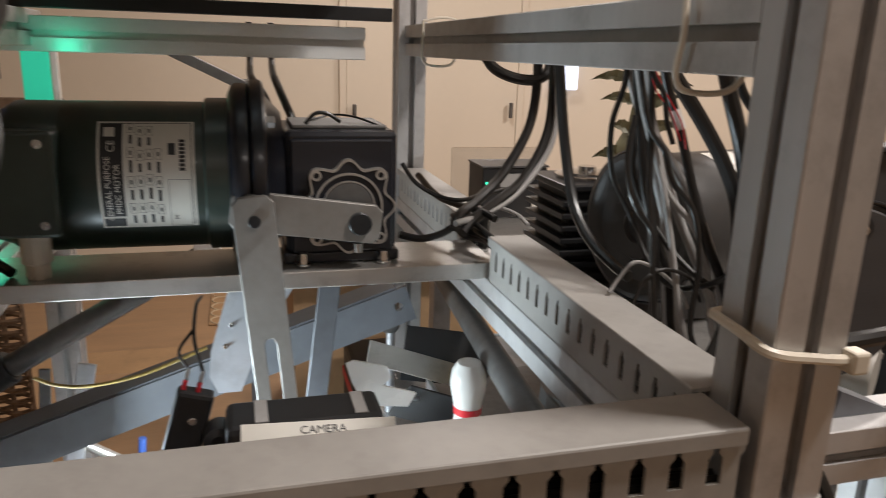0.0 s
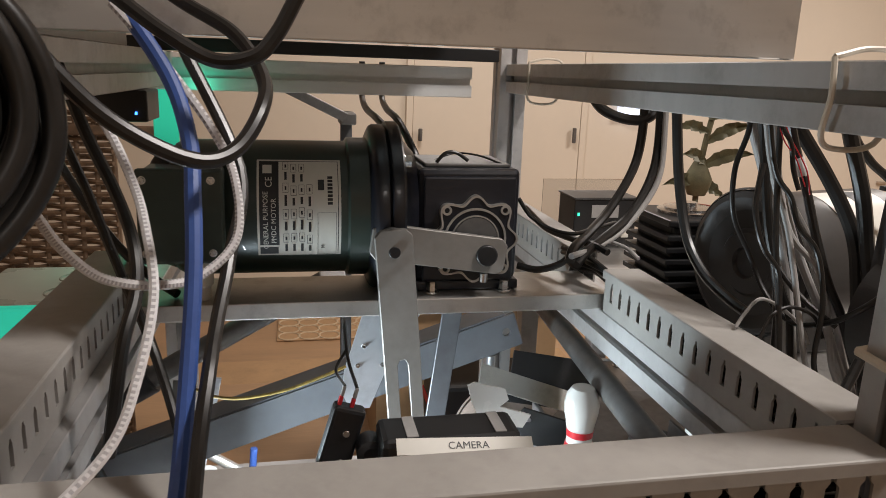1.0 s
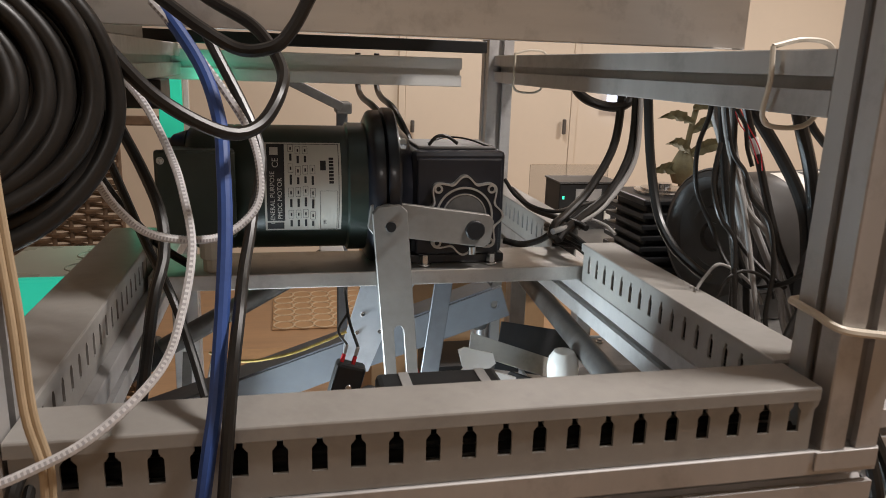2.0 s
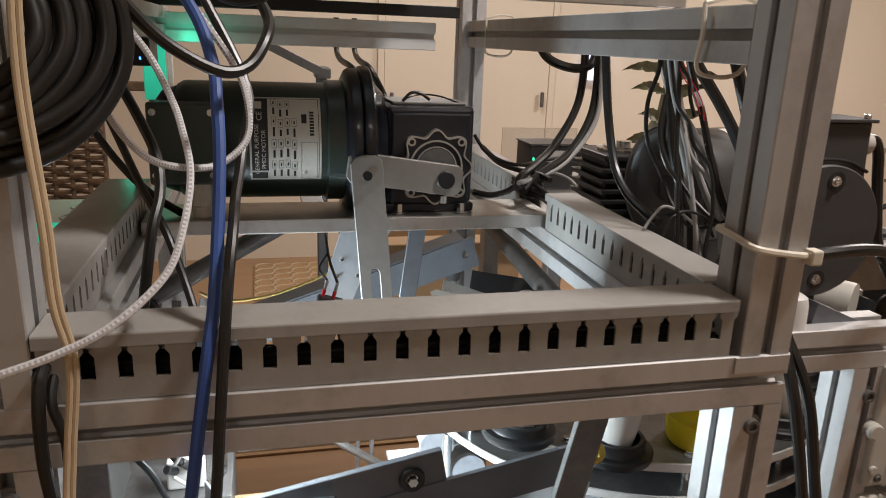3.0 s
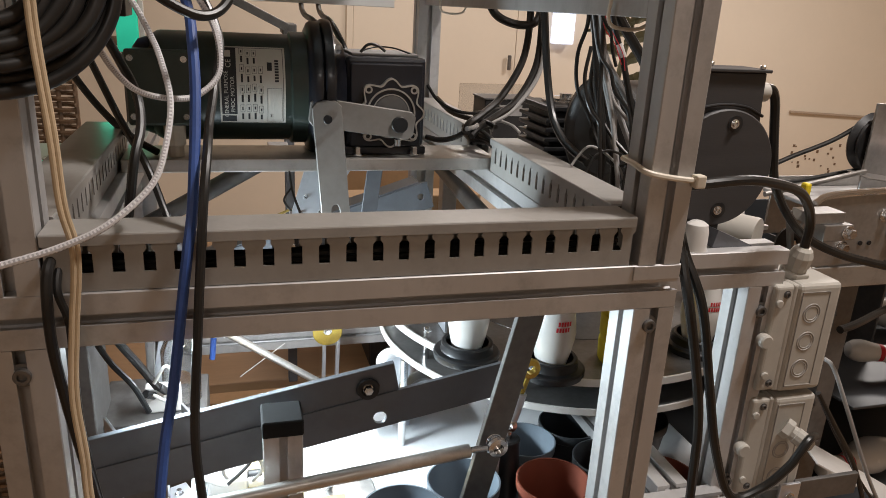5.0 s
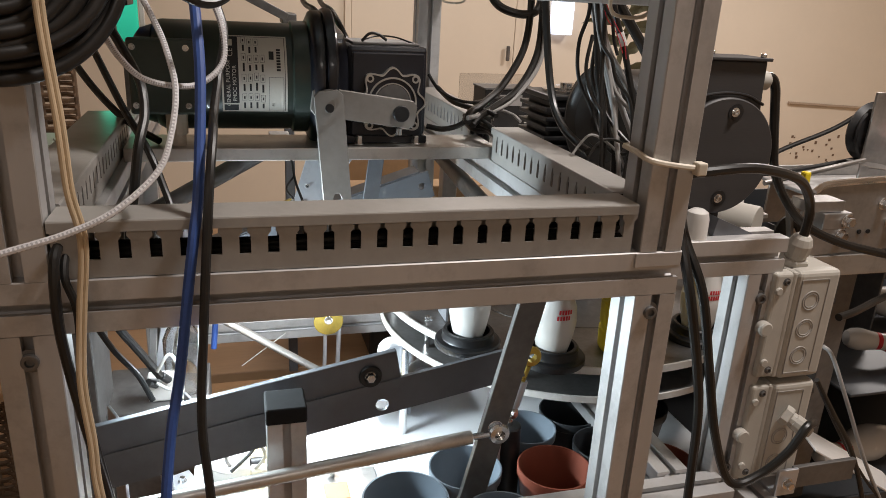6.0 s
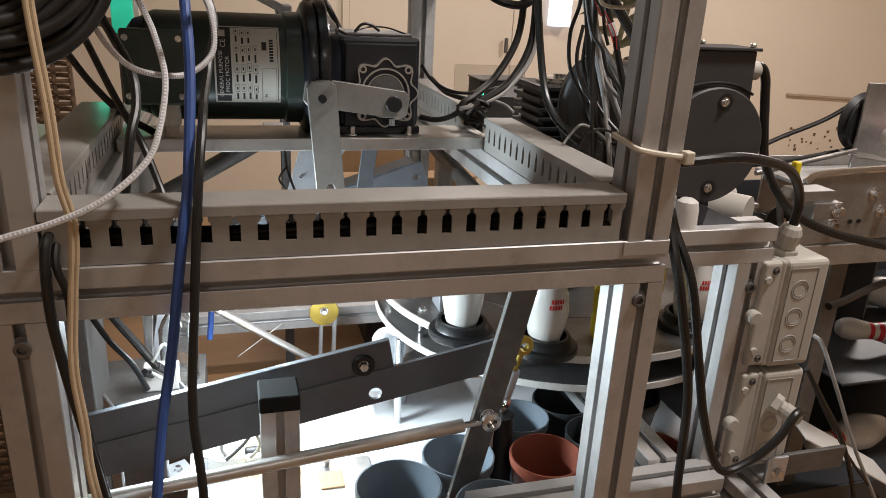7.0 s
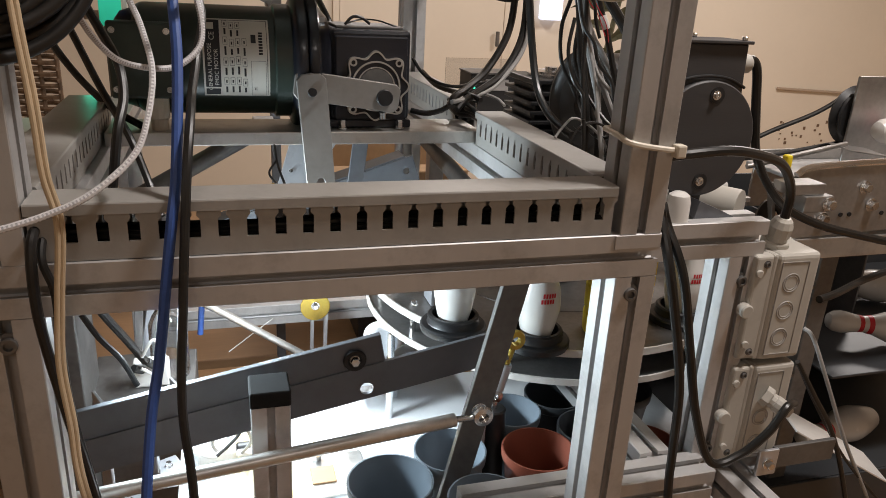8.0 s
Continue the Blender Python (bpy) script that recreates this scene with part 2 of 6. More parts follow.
bar("beam", (0.13, 0.325, 0.765), (0.426, 0.325, 0.765))
bar("post", (-0.058, 0.425, 0.62), (-0.058, 0.425, 0.868), "short profile post with a black end cap")
part("end_cap", box(-0.079, -0.037, 0.404, 0.446, 0.868, 0.886, 0.002), CAPM, frame_rig, "black plastic end cap")

# upper deck: front angle, rear strip, unseen sheet added to shade the motor
tp = thing("upper_deck", "brushed aluminium upper deck with a deep front edge", "deck")
part("front_edge", box(-0.285, 0.252, 0.420, 0.424, 1.3345, 1.43, 0.001), ALU_RAW, tp)
part("rear_rail", box(-0.33, 0.192, 0.935, 0.955, 1.334, 1.350, 0.001), BLACK, tp, "black rear rail")
part("sheet", box(-0.285, 0.165, 0.4245, 0.97, 1.425, 1.43), ALU_RAW, tp)

# motor plate
mp = tagged(part("motor_plate", box(-0.2185, 0.229, 0.617, 0.704, 1.0965, 1.112, 0.001), ALU_RAW), "dull steel flat bar carrying the gear motor", "plate")


# ---------------------------------------------------------------- slotted cable ducts
def cable_duct(length, height=0.042, depth=0.035, pitch=0.02, first=0.02, count=None, slot=0.008):
    """Along x from 0, front at y 0, standing on z 0."""
    d = thing("cable_duct", "grey slotted plastic wiring duct with a snap-on cover", "cable duct", "wiring ducts")
    n = count or int((length - 2 * first) / pitch) + 1
    for side in (0, 1):
        y0, y1 = (0.001, 0.003) if side == 0 else (depth - 0.003, depth - 0.001)
        bm = bmesh.new()
        box(0, length, y0, y1, 0.0, 0.013, bm=bm)
        x = 0.0
        for i in range(n + 1):
            xe = first + i * pitch - slot / 2 if i < n else length
            w = slot
            outline = [(x, 0.013), (xe, 0.013), (xe, 0.0265), (xe + 0.3 * w, 0.0295), (xe + 0.3 * w, 0.0315), (xe + 0.18 * w, 0.0335), (xe + 0.18 * w, 0.036), (x - 0.18 * w if x > 0 else 0, 0.036), (x - 0.18 * w if x > 0 else 0, 0.0335), (x - 0.3 * w if x > 0 else 0, 0.0315), (x - 0.3 * w if x > 0 else 0, 0.0295), (x, 0.0265)]
            extrude(outline, y1 - y0, Matrix(((1, 0, 0, 0), (0, 0, -1, y1), (0, 1, 0, 0), (0, 0, 0, 1))), bm)
            x = xe + slot
        part("side_wall", bm, DUCT, d)
    part("base", box(0, length, 0.003, depth - 0.003, 0.0, 0.002), DUCT, d)
    a, b, t, e = -0.0015, depth + 0.0015, 0.0015, 0.0014
    lip = [(a, height - 0.0085), (a, height - e), (a + e * 0.3, height - e * 0.3), (a + e, height), (b - e, height), (b - e * 0.3, height - e * 0.3), (b, height - e), (b, height - 0.0085), (b - t, height - 0.0085), (b - t, height - 0.0022), (a + t, height - 0.0022), (a + t, height - 0.0085)]
    part("cover", extrude(lip, length + 0.002, Matrix(((0, 0, 1, -0.001), (1, 0, 0, 0), (0, 1, 0, 0), (0, 0, 0, 1)))), DUCT, d)
    rnd = random.Random(int(length * 1000))
    for k in range(6):
        yy, zz = 0.008 + 0.004 * k, 0.008 + 0.004 * (k % 3)
        strand = tube([(0.005 + (length - 0.01) * j / 6, yy + rnd.uniform(-0.002, 0.002), zz + rnd.uniform(-0.002, 0.003)) for j in range(7)], 0.0026, 6, 3)
        part("wire", strand, RUBBER, d, smooth=True)

    return d


front = cable_duct(0.439, first=0.026, count=21)
front.matrix_basis = pose(-0.220, 0.253, 1.0965)
right = cable_duct(0.317, pitch=0.019, first=0.016, slot=0.0055)
right.matrix_basis = pose(0.2185, 0.611, 1.0965, 0, 0, -90)
right_far = cable_duct(0.30, pitch=0.019, slot=0.0055)
right_far.matrix_basis = pose(0.2185, 1.01, 1.0965, 0, 0, -90)
left = cable_duct(0.42, depth=0.045, pitch=0.019, slot=0.0055)
left.matrix_basis = pose(-0.2215, 0.296, 1.0965, 0, 0, 90)
upper_left = cable_duct(0.40)
upper_left.matrix_basis = pose(-0.225, 0.32, 1.3335, 0, 0, 90)

# ---------------------------------------------------------------- lettering
def text_bm(body, size, m, bend=None):
    """Letters as flat mesh: x to the right, y up, then placed by m."""
    cu = bpy.data.curves.new("letters", "FONT")
    cu.body, cu.size, cu.align_x, cu.align_y, cu.resolution_u = body, size, "CENTER", "CENTER", 3
    ob = bpy.data.objects.new("letters", cu)
    scene.collection.objects.link(ob)
    me = ob.evaluated_get(bpy.context.evaluated_depsgraph_get()).to_mesh()
    bm = bmesh.new()
    bm.from_mesh(me)
    bpy.data.objects.remove(ob)
    bpy.data.curves.remove(cu)
    bm.transform(m)
    if bend:
        for v in bm.verts:
            v.co = bend(v.co)
    return bm


def hex_bolt(a, b, r, parent, material=CHROME, name="bolt"):
    """A washer and a hex head with its axis from a to b."""
    n = (Vector(b) - Vector(a)).length
    bm = cyl(a, Vector(a) + (Vector(b) - Vector(a)) * 0.2, r * 1.45, 20, r * 0.1)
    lathe([(0, n * 0.2), (r, n * 0.2), (r, n * 0.9), (r * 0.85, n), (0, n)], 6, a, b, bm)
    return part(name, bm, material, parent)


def socket_screw(a, b, r, parent, material=CHROME, name="screw"):
    n = (Vector(b) - Vector(a)).length
    return part(name, lathe([(r * 1.5, 0), (r * 1.5, n * 0.15), (r, n * 0.15), (r, n * 0.9), (r * 0.9, n), (r * 0.55, n), (r * 0.5, n * 0.5), (0, n * 0.5)], 20, a, b), material, parent, smooth=True)


# ---------------------------------------------------------------- gear motor
gm = thing("gear_motor", "dark green electric motor with black worm gearbox and printed nameplate", "motor")
MY, MZ = 0.690, 1.187
part("motor_body", lathe([(0, 0), (0.052, 0), (0.060, 0.004), (0.0635, 0.010), (0.064, 0.014), (0.064, 0.046), (0.0635, 0.047), (0.0635, 0.048), (0.064, 0.049), (0.064, 0.158), (0.0675, 0.160), (0.0675, 0.178), (0, 0.178)], 64, (-0.186, MY, MZ), (1, MY, MZ)), GREEN, gm, smooth=True)
part("flange", lathe([(0, 0), (0.070, 0), (0.079, 0.004), (0.081, 0.007), (0.081, 0.016), (0.079, 0.018), (0.083, 0.019), (0.084, 0.021), (0.084, 0.029), (0.082, 0.031), (0.070, 0.033), (0.056, 0.046), (0, 0.046)], 48, (-0.008, MY, MZ), (1, MY, MZ)), GEAR, gm, "black cast motor flange", True)
for k in range(4):
    a = radians(45 + 90 * k)
    hex_bolt((0.022, MY + 0.073 * math.cos(a), MZ + 0.073 * math.sin(a)), (0.031, MY + 0.073 * math.cos(a), MZ + 0.073 * math.sin(a)), 0.0055, gm)
part("gearbox", box(0.038, 0.138, 0.643, 0.742, 1.122, 1.231, 0.005), GEAR, gm, "black cast worm gearbox housing")
part("front_plate", box(0.043, 0.133, 0.6385, 0.6432, 1.1225, 1.224, 0.002), GEAR, gm)
part("foot_plate", box(0.036, 0.140, 0.640, 0.745, 1.1125, 1.1223, 0.002), GEAR, gm)
part("gearbox_lid", box(0.046, 0.130, 0.655, 0.730, 1.231, 1.2345, 0.001), STEEL_DARK, gm)
GC = (0.0925, 1.165)


def ring_band(outer, inner, depth):
    bm = bmesh.new()
    n = len(outer)
    rows = [[bm.verts.new((x, y, z)) for x, y in pts] for pts, z in ((outer, 0), (outer, depth), (inner, depth), (inner, 0))]
    for a in range(4):
        p, q = rows[a], rows[(a + 1) % 4]
        for i in range(n):
            j = (i + 1) % n
            bm.faces.new((p[i], p[j], q[j], q[i]))
    bmesh.ops.recalc_face_normals(bm, faces=bm.faces[:])
    return bm


def scallop(off, n=128):
    out = []
    for i in range(n):
        t = 2 * math.pi * i / n
        r = 0.0392 + off + 0.0042 * math.cos(8 * t) - 0.0016 * math.cos(4 * t)
        out.append((r * math.cos(t), r * math.sin(t)))
    return out


def round_outline(r, n=64):
    return [(r * math.cos(2 * math.pi * i / n), r * math.sin(2 * math.pi * i / n)) for i in range(n)]


FRONT = Matrix.Translation((GC[0], 0.6385, GC[1])) @ Matrix.Rotation(radians(90), 4, "X")
part("flange_pad", extrude(scallop(-0.001), 0.006, FRONT), GEAR, gm)
for o, i, d in ((scallop(0.0008), scallop(-0.0014), 0.0072), (round_outline(0.0305), round_outline(0.0285), 0.0075), (round_outline(0.0235), round_outline(0.0222), 0.0076)):
    b = ring_band(o, i, d)
    b.transform(FRONT)
    part("machined_rim", b, ALU_RAW, gm, "bare machined metal rim")
part("output_bore", cyl((GC[0], 0.6383, GC[1]), (GC[0], 0.6305, GC[1]), 0.0215, 40), STEEL_DARK, gm)
for k in range(4):
    a = radians(45 + 90 * k)
    x, z = GC[0] + 0.0400 * math.cos(a), GC[1] + 0.0400 * math.sin(a)
    b = ring_band(round_outline(0.0046, 24), round_outline(0.0026, 24), 0.0078)
    b.transform(Matrix.Translation((x, 0.6385, z)) @ Matrix.Rotation(radians(90), 4, "X"))
    part("bolt_boss", b, ALU_RAW, gm)
for x in (0.052, 0.124):
    hex_bolt((x, 0.634, 1.1125), (x, 0.634, 1.124), 0.0050, gm)
tbm = box(-0.203, -0.136, 0.612, 0.66, 1.154, 1.232, 0.004, seg=3)
part("terminal_box", tbm, GREEN, gm, "green terminal box with corner screws")
part("terminal_cover", box(-0.205, -0.134, 0.606, 0.6125, 1.152, 1.234, 0.003), GREEN, gm)
for x in (-0.199, -0.1445):
    for z in (1.162, 1.2245):
        socket_screw((x, 0.606, z), (x, 0.6035, z), 0.0023, gm)
part("end_bell", lathe([(0, 0), (0.045, 0), (0.053, 0.006), (0.058, 0.02), (0, 0.02)], 48, (-0.204, MY, MZ), (1, MY, MZ)), BLACK, gm, smooth=True)
part("cable_gland", lathe([(0, 0), (0.009, 0), (0.0095, 0.004), (0.0095, 0.012), (0.012, 0.014), (0.012, 0.041), (0, 0.041)], 12, (-0.160, 0.635, 1.1125), (-0.160, 0.635, 2)), NYLON, gm, "pale nylon cable gland")


# nameplate wrapped on the motor: u along the axis, v along the curve
def on_motor(h):
    def put(c):
        a = (c.y) / 0.064
        r = 0.0642 + h
        return Vector((c.x, MY - r * math.cos(a), MZ + r * math.sin(a)))
    return put


def plate_patch(u0, u1, v0, v1, h, n=10):
    bm = bmesh.new()
    put = on_motor(h)
    rows = [[bm.verts.new(put(Vector((u, v0 + (v1 - v0) * k / n, 0)))) for u in (u0, u1)] for k in range(n + 1)]
    for p, q in zip(rows, rows[1:]):
        bm.faces.new((p[0], p[1], q[1], q[0]))
    return bm


L0, L1, V0, V1 = -0.1085, -0.0345, -0.037, 0.0575
name_plate = part("nameplate", plate_patch(L0, L1, V0, V1, 0.0), LABEL, gm, "cream nameplate with printed boxes and a dark band", True)
part("border", plate_patch(L0 + 0.002, L1 - 0.002, V1 - 0.0026, V1 - 0.002, 0.0002), INK, name_plate)
part("border", plate_patch(L1 - 0.0028, L1 - 0.0022, V0 + 0.002, V1 - 0.002, 0.0002), INK, name_plate)
part("dark_band", plate_patch(L0 + 0.002, L0 + 0.019, V0 + 0.012, V1 - 0.002, 0.0002), INK, name_plate)
part("dark_band", plate_patch(L0 + 0.002, L0 + 0.018, V0 + 0.002, V0 + 0.010, 0.0002, 4), INK, name_plate)
TURNED = Matrix.Rotation(radians(90), 4, "Z")
for body, u, size in (("GENERAL PURPOSE", L0 + 0.0075, 0.0062), ("PMDC MOTOR", L0 + 0.0145, 0.0062)):
    part("lettering", text_bm(body, size, Matrix.Translation((u, -0.002, 0)) @ TURNED, on_motor(0.0004)), LABEL, name_plate)
part("lettering", text_bm("CE", 0.0085, Matrix.Translation((L0 + 0.0105, 0.0335, 0)) @ TURNED, on_motor(0.0004)), LABEL, name_plate)
part("seal", plate_patch(L0 + 0.005, L0 + 0.013, 0.042, 0.051, 0.0004, 4), LABEL, name_plate)
rnd = random.Random(11)
for col, u in enumerate((0.024, 0.031, 0.038, 0.045)):
    v = V0 + 0.005
    while v < V1 - 0.012 - 0.012 * (col % 2):
        n = rnd.uniform(0.006, 0.010)
        part("print", plate_patch(L0 + u, L0 + u + 0.0022, v, v + n, 0.0003, 2), INK, name_plate)
        b0, b1 = v + n + 0.002, v + n + 0.011
        for w in ((u - 0.0015, u - 0.0012, b0, b1), (u + 0.0032, u + 0.0035, b0, b1), (u - 0.0015, u + 0.0035, b0, b0 + 0.0003), (u - 0.0015, u + 0.0035, b1 - 0.0003, b1)):
            part("print", plate_patch(L0 + w[0], L0 + w[1], w[2], w[3], 0.0003, 2), INK, name_plate)
        part("print", plate_patch(L0 + u + 0.0003, L0 + u + 0.0018, b0 + 0.0025, b0 + 0.006, 0.0003, 2), INK, name_plate)
        v = b1 + 0.003
for w in ((0.053, 0.0533, -0.036, 0.006), (0.0695, 0.0698, -0.036, 0.006), (0.053, 0.0698, 0.0057, 0.006), (0.053, 0.0698, -0.036, -0.0357)):
    part("print", plate_patch(L0 + w[0], L0 + w[1], w[2], w[3], 0.0003, 6), INK, name_plate)
for v in range(8):
    part("print", plate_patch(L0 + 0.062, L0 + 0.0665, 0.013 + 0.0034 * v, 0.0155 + 0.0034 * v, 0.0003, 2), INK, name_plate)
part("emblem", plate_patch(L0 + 0.0535, L0 + 0.059, 0.026, 0.036, 0.0003, 3), INK, name_plate)
part("stamp", text_bm("M", 0.005, Matrix.Translation((L0 + 0.058, -0.027, 0)) @ TURNED, on_motor(0.0004)), INK, name_plate)


# ---------------------------------------------------------------- crank and link
def strap(p, q, width, y0, y1, round_ends=True, bm=None, over=None):
    """A flat bar in a plane of constant y, from p to q given as (x, z)."""
    d = Vector((q[0] - p[0], q[1] - p[1]))
    n, ang = d.length, math.atan2(d.y, d.x)
    o = over if over is not None else width / 2
    e = 0.006
    pts = [(-o + e, -width / 2), (n + o - e, -width / 2), (n + o, -width / 2 + e), (n + o, width / 2 - e), (n + o - e, width / 2), (-o + e, width / 2), (-o, width / 2 - e), (-o, -width / 2 + e)]
    m = Matrix.Translation((p[0], y1, p[1])) @ Matrix.Rotation(radians(90), 4, "X") @ Matrix.Rotation(ang, 4, "Z")
    return extrude(pts, y1 - y0, m, bm, 0.0006)


C0, C1, C2 = (0.099, 1.1545), (0.0105, 1.1665), (0.026, 0.985)
# dull aluminium, toned down for the shade under the upper deck
LINKM = mat("dull_shaded_aluminium", (0.27, 0.257, 0.24), 0.5, 0.35, 0.14, 16, 0.08)
crank = thing("crank_arm", "flat aluminium crank arm on the gearbox shaft", "crank")
part("arm", strap(C0, C1, 0.034, 0.612, 0.620, over=0.019), LINKM, crank)
part("shaft", cyl((C0[0], 0.640, C0[1]), (C0[0], 0.608, C0[1]), 0.010, 32, 0.001), BLACK, crank, "dark steel shaft end")
part("clamp_screw", cyl((0.098, 0.616, 1.128), (0.098, 0.616, 1.136), 0.004, 12), CHROME, crank)
part("spacer", cyl((C1[0], 0.612, C1[1]), (C1[0], 0.604, C1[1]), 0.0165, 36, 0.001), STEEL_DARK, crank, smooth=True)
link = thing("link_bar", "flat aluminium link bar with a forked lower end", "link")
d2 = (Vector(C2) - Vector(C1)).normalized()
ln2 = (Vector(C2) - Vector(C1)).length
fork = [(-0.010, -0.017), (ln2, -0.017), (ln2, -0.005), (0.112, -0.005), (0.107, -0.0025), (0.107, 0.0025), (0.112, 0.005), (ln2, 0.005), (ln2, 0.017), (-0.010, 0.017), (-0.016, 0.011), (-0.016, -0.011)]
fork_m = Matrix.Translation((C1[0], 0.604, C1[1])) @ Matrix.Rotation(radians(90), 4, "X") @ Matrix.Rotation(math.atan2(d2.y, d2.x), 4, "Z")
part("bar", extrude(fork, 0.008, fork_m, bevel=0.0006), LINKM, link)
part("pivot_bolt", cyl((C1[0], 0.5965, C1[1] - 0.004), (C1[0], 0.594, C1[1] - 0.004), 0.0052, 24, 0.0005), BLACK, link)
# ---------------------------------------------------------------- below the deck
def orient_box(a, b, h, d, bevel=0.001, bm=None):
    """A bar from a to b, h high across, d deep."""
    a, b = Vector(a), Vector(b)
    x = (b - a).normalized()
    y = Vector((0, 0, 1)).cross(x).normalized() if abs(x.z) < 0.95 else Vector((0, 1, 0))
    z = x.cross(y)
    m = Matrix(((x.x, y.x, z.x, a.x), (x.y, y.y, z.y, a.y), (x.z, y.z, z.z, a.z), (0, 0, 0, 1)))
    return box(0, (b - a).length, -d / 2, d / 2, -h / 2, h / 2, bevel, bm, m)


def plate_with_hole(a, b, h, y0, y1, hole, r):
    """A flat bar in a plane of constant y with one round hole through it."""
    p, q = Vector(a), Vector(b)
    d = (q - p).normalized()
    s = Vector((-d.y, d.x)) * h / 2
    own = bmesh.new()
    corners = [p - s, q - s, q + s, p + s]
    vs = [own.verts.new((c.x, c.y, 0)) for c in corners]
    es = [own.edges.new((vs[i], vs[(i + 1) % 4])) for i in range(4)]
    cs = [own.verts.new((hole[0] + r * math.cos(t), hole[1] + r * math.sin(t), 0)) for t in [2 * math.pi * i / 24 for i in range(24)]]
    es += [own.edges.new((cs[i], cs[(i + 1) % 24])) for i in range(24)]
    bmesh.ops.triangle_fill(own, use_beauty=True, edges=es)
    g = bmesh.ops.extrude_face_region(own, geom=own.faces[:])
    for v in g["geom"]:
        if isinstance(v, bmesh.types.BMVert):
            v.co.z += y1 - y0
    bmesh.ops.recalc_face_normals(own, faces=own.faces[:])
    own.transform(Matrix.Translation((0, y1, 0)) @ Matrix.Rotation(radians(90), 4, "X"))
    return own


table = thing("base_table", "white melamine base board on legs, brightly lit", "table")
part("board", box(-0.17, 0.59, 0.348, 0.80, 0.632, 0.650, 0.0015), WHITEBOARD, table)
part("edging", box(-0.17, 0.59, 0.8005, 0.808, 0.630, 0.654, 0.001), CARD, table, "raw wood edging")
for x in (-0.15, 0.57):
    for y in (0.37, 0.78):
        part("leg", box(x - 0.02, x + 0.02, y - 0.02, y + 0.02, 0, 0.632, 0.002), WHITEBOARD, table)

# lever arm: channel, folded upper strap, bolt
lever = thing("lever_arm", "dark grey painted steel lever arm of folded channel", "lever")
part("channel", plate_with_hole((-0.300, 0.782), (0.226, 0.882), 0.042, 0.466, 0.471, (0.0545, 0.8415), 0.0078), GREYARM, lever)
part("strap", orient_box((-0.300, 0.4725, 0.8165), (0.074, 0.4725, 0.887), 0.044, 0.008), GREYARM, lever)
part("washer", lathe([(0.006, 0), (0.0125, 0), (0.0135, 0.002), (0.0125, 0.005), (0.008, 0.005), (0.006, 0.003)], 28, (0.040, 0.4683, 0.880), (0.040, 0.4, 0.880)), BLACK, lever, "black rubber washer", True)
hex_bolt((0.040, 0.4680, 0.880), (0.040, 0.4590, 0.880), 0.0055, lever)
part("pivot_block", box(-0.325, -0.290, 0.46, 0.52, 0.650, 0.83, 0.002), GREYARM, lever)

drop = thing("hanger_bar", "dark steel flat bar slanting down behind the front beam", "bar")
part("bar", strap((0.212, 1.03), (0.138, 0.690), 0.030, 0.402, 0.410, over=0.002), STEEL_DARK, drop)
hex_bolt((0.1705, 0.402, 0.838), (0.1705, 0.391, 0.838), 0.0062, drop)

rod = thing("push_rod", "round aluminium push rod with a ball joint end", "rod")
part("tube", cyl((-0.300, 0.386, 0.796), (0.138, 0.386, 0.8395), 0.0075, 24, 0.001), ALU_RAW, rod, smooth=True)
part("stud", cyl((0.138, 0.386, 0.8395), (0.158, 0.388, 0.839), 0.0035, 16), CHROME, rod)
part("eye", lathe([(0.006, -0.004), (0.011, -0.003), (0.0125, 0), (0.011, 0.003), (0.006, 0.004), (0.006, -0.004)], 28, (0.1705, 0.388, 0.838), (0.1705, 0.5, 0.838)), CHROME, rod, smooth=True)

damper = thing("gas_damper", "black gas damper with a zinc rod and yellow ball joint", "damper")
part("cylinder", cyl((0.226, 0.480, 0.650), (0.222, 0.480, 0.786), 0.0150, 28, 0.002), BLACK, damper, smooth=True)
part("bracket", box(0.196, 0.207, 0.466, 0.494, 0.650, 0.780, 0.001), STEEL, damper)
part("lower_joint", lathe([(0.004, -0.004), (0.010, -0.003), (0.011, 0), (0.010, 0.003), (0.004, 0.004), (0.004, -0.004)], 24, (0.221, 0.480, 0.803), (0.221, 0.3, 0.803)), CHROME, damper, smooth=True)
part("stem", cyl((0.221, 0.480, 0.785), (0.221, 0.480, 0.795), 0.005, 12), CHROME, damper)
part("rod_sleeve", cyl((0.224, 0.480, 0.812), (0.233, 0.480, 0.848), 0.008, 16, 0.001), STEEL, damper, smooth=True)
part("upper_stem", cyl((0.233, 0.480, 0.848), (0.239, 0.480, 0.868), 0.0045, 12), BRASS, damper)
part("upper_joint", lathe([(0.006, -0.005), (0.012, -0.004), (0.0135, 0), (0.012, 0.004), (0.006, 0.005), (0.006, -0.005)], 28, (0.242, 0.480, 0.880), (0.242, 0.3, 0.880)), BRASS, damper, "yellow zinc ball joint", True)


# ---------------------------------------------------------------- pots
def plant_pot(x, y, r, h, z, material, label):
    prof = [(0, 0.0), (r * 0.66, 0.0), (r * 0.68, 0.004), (r * 0.93, h - 0.014), (r * 0.985, h - 0.012), (r, h - 0.001), (r * 0.99, h), (r * 0.95, h), (r * 0.90, h - 0.016), (r * 0.64, 0.005), (0, 0.005)]
    ob = part("plant_pot", lathe(prof, 48), material, smooth=True)
    ob.matrix_basis = Matrix.Translation((x, y, z))
    return tagged(ob, label, "pot", "pots under the pin wheel")


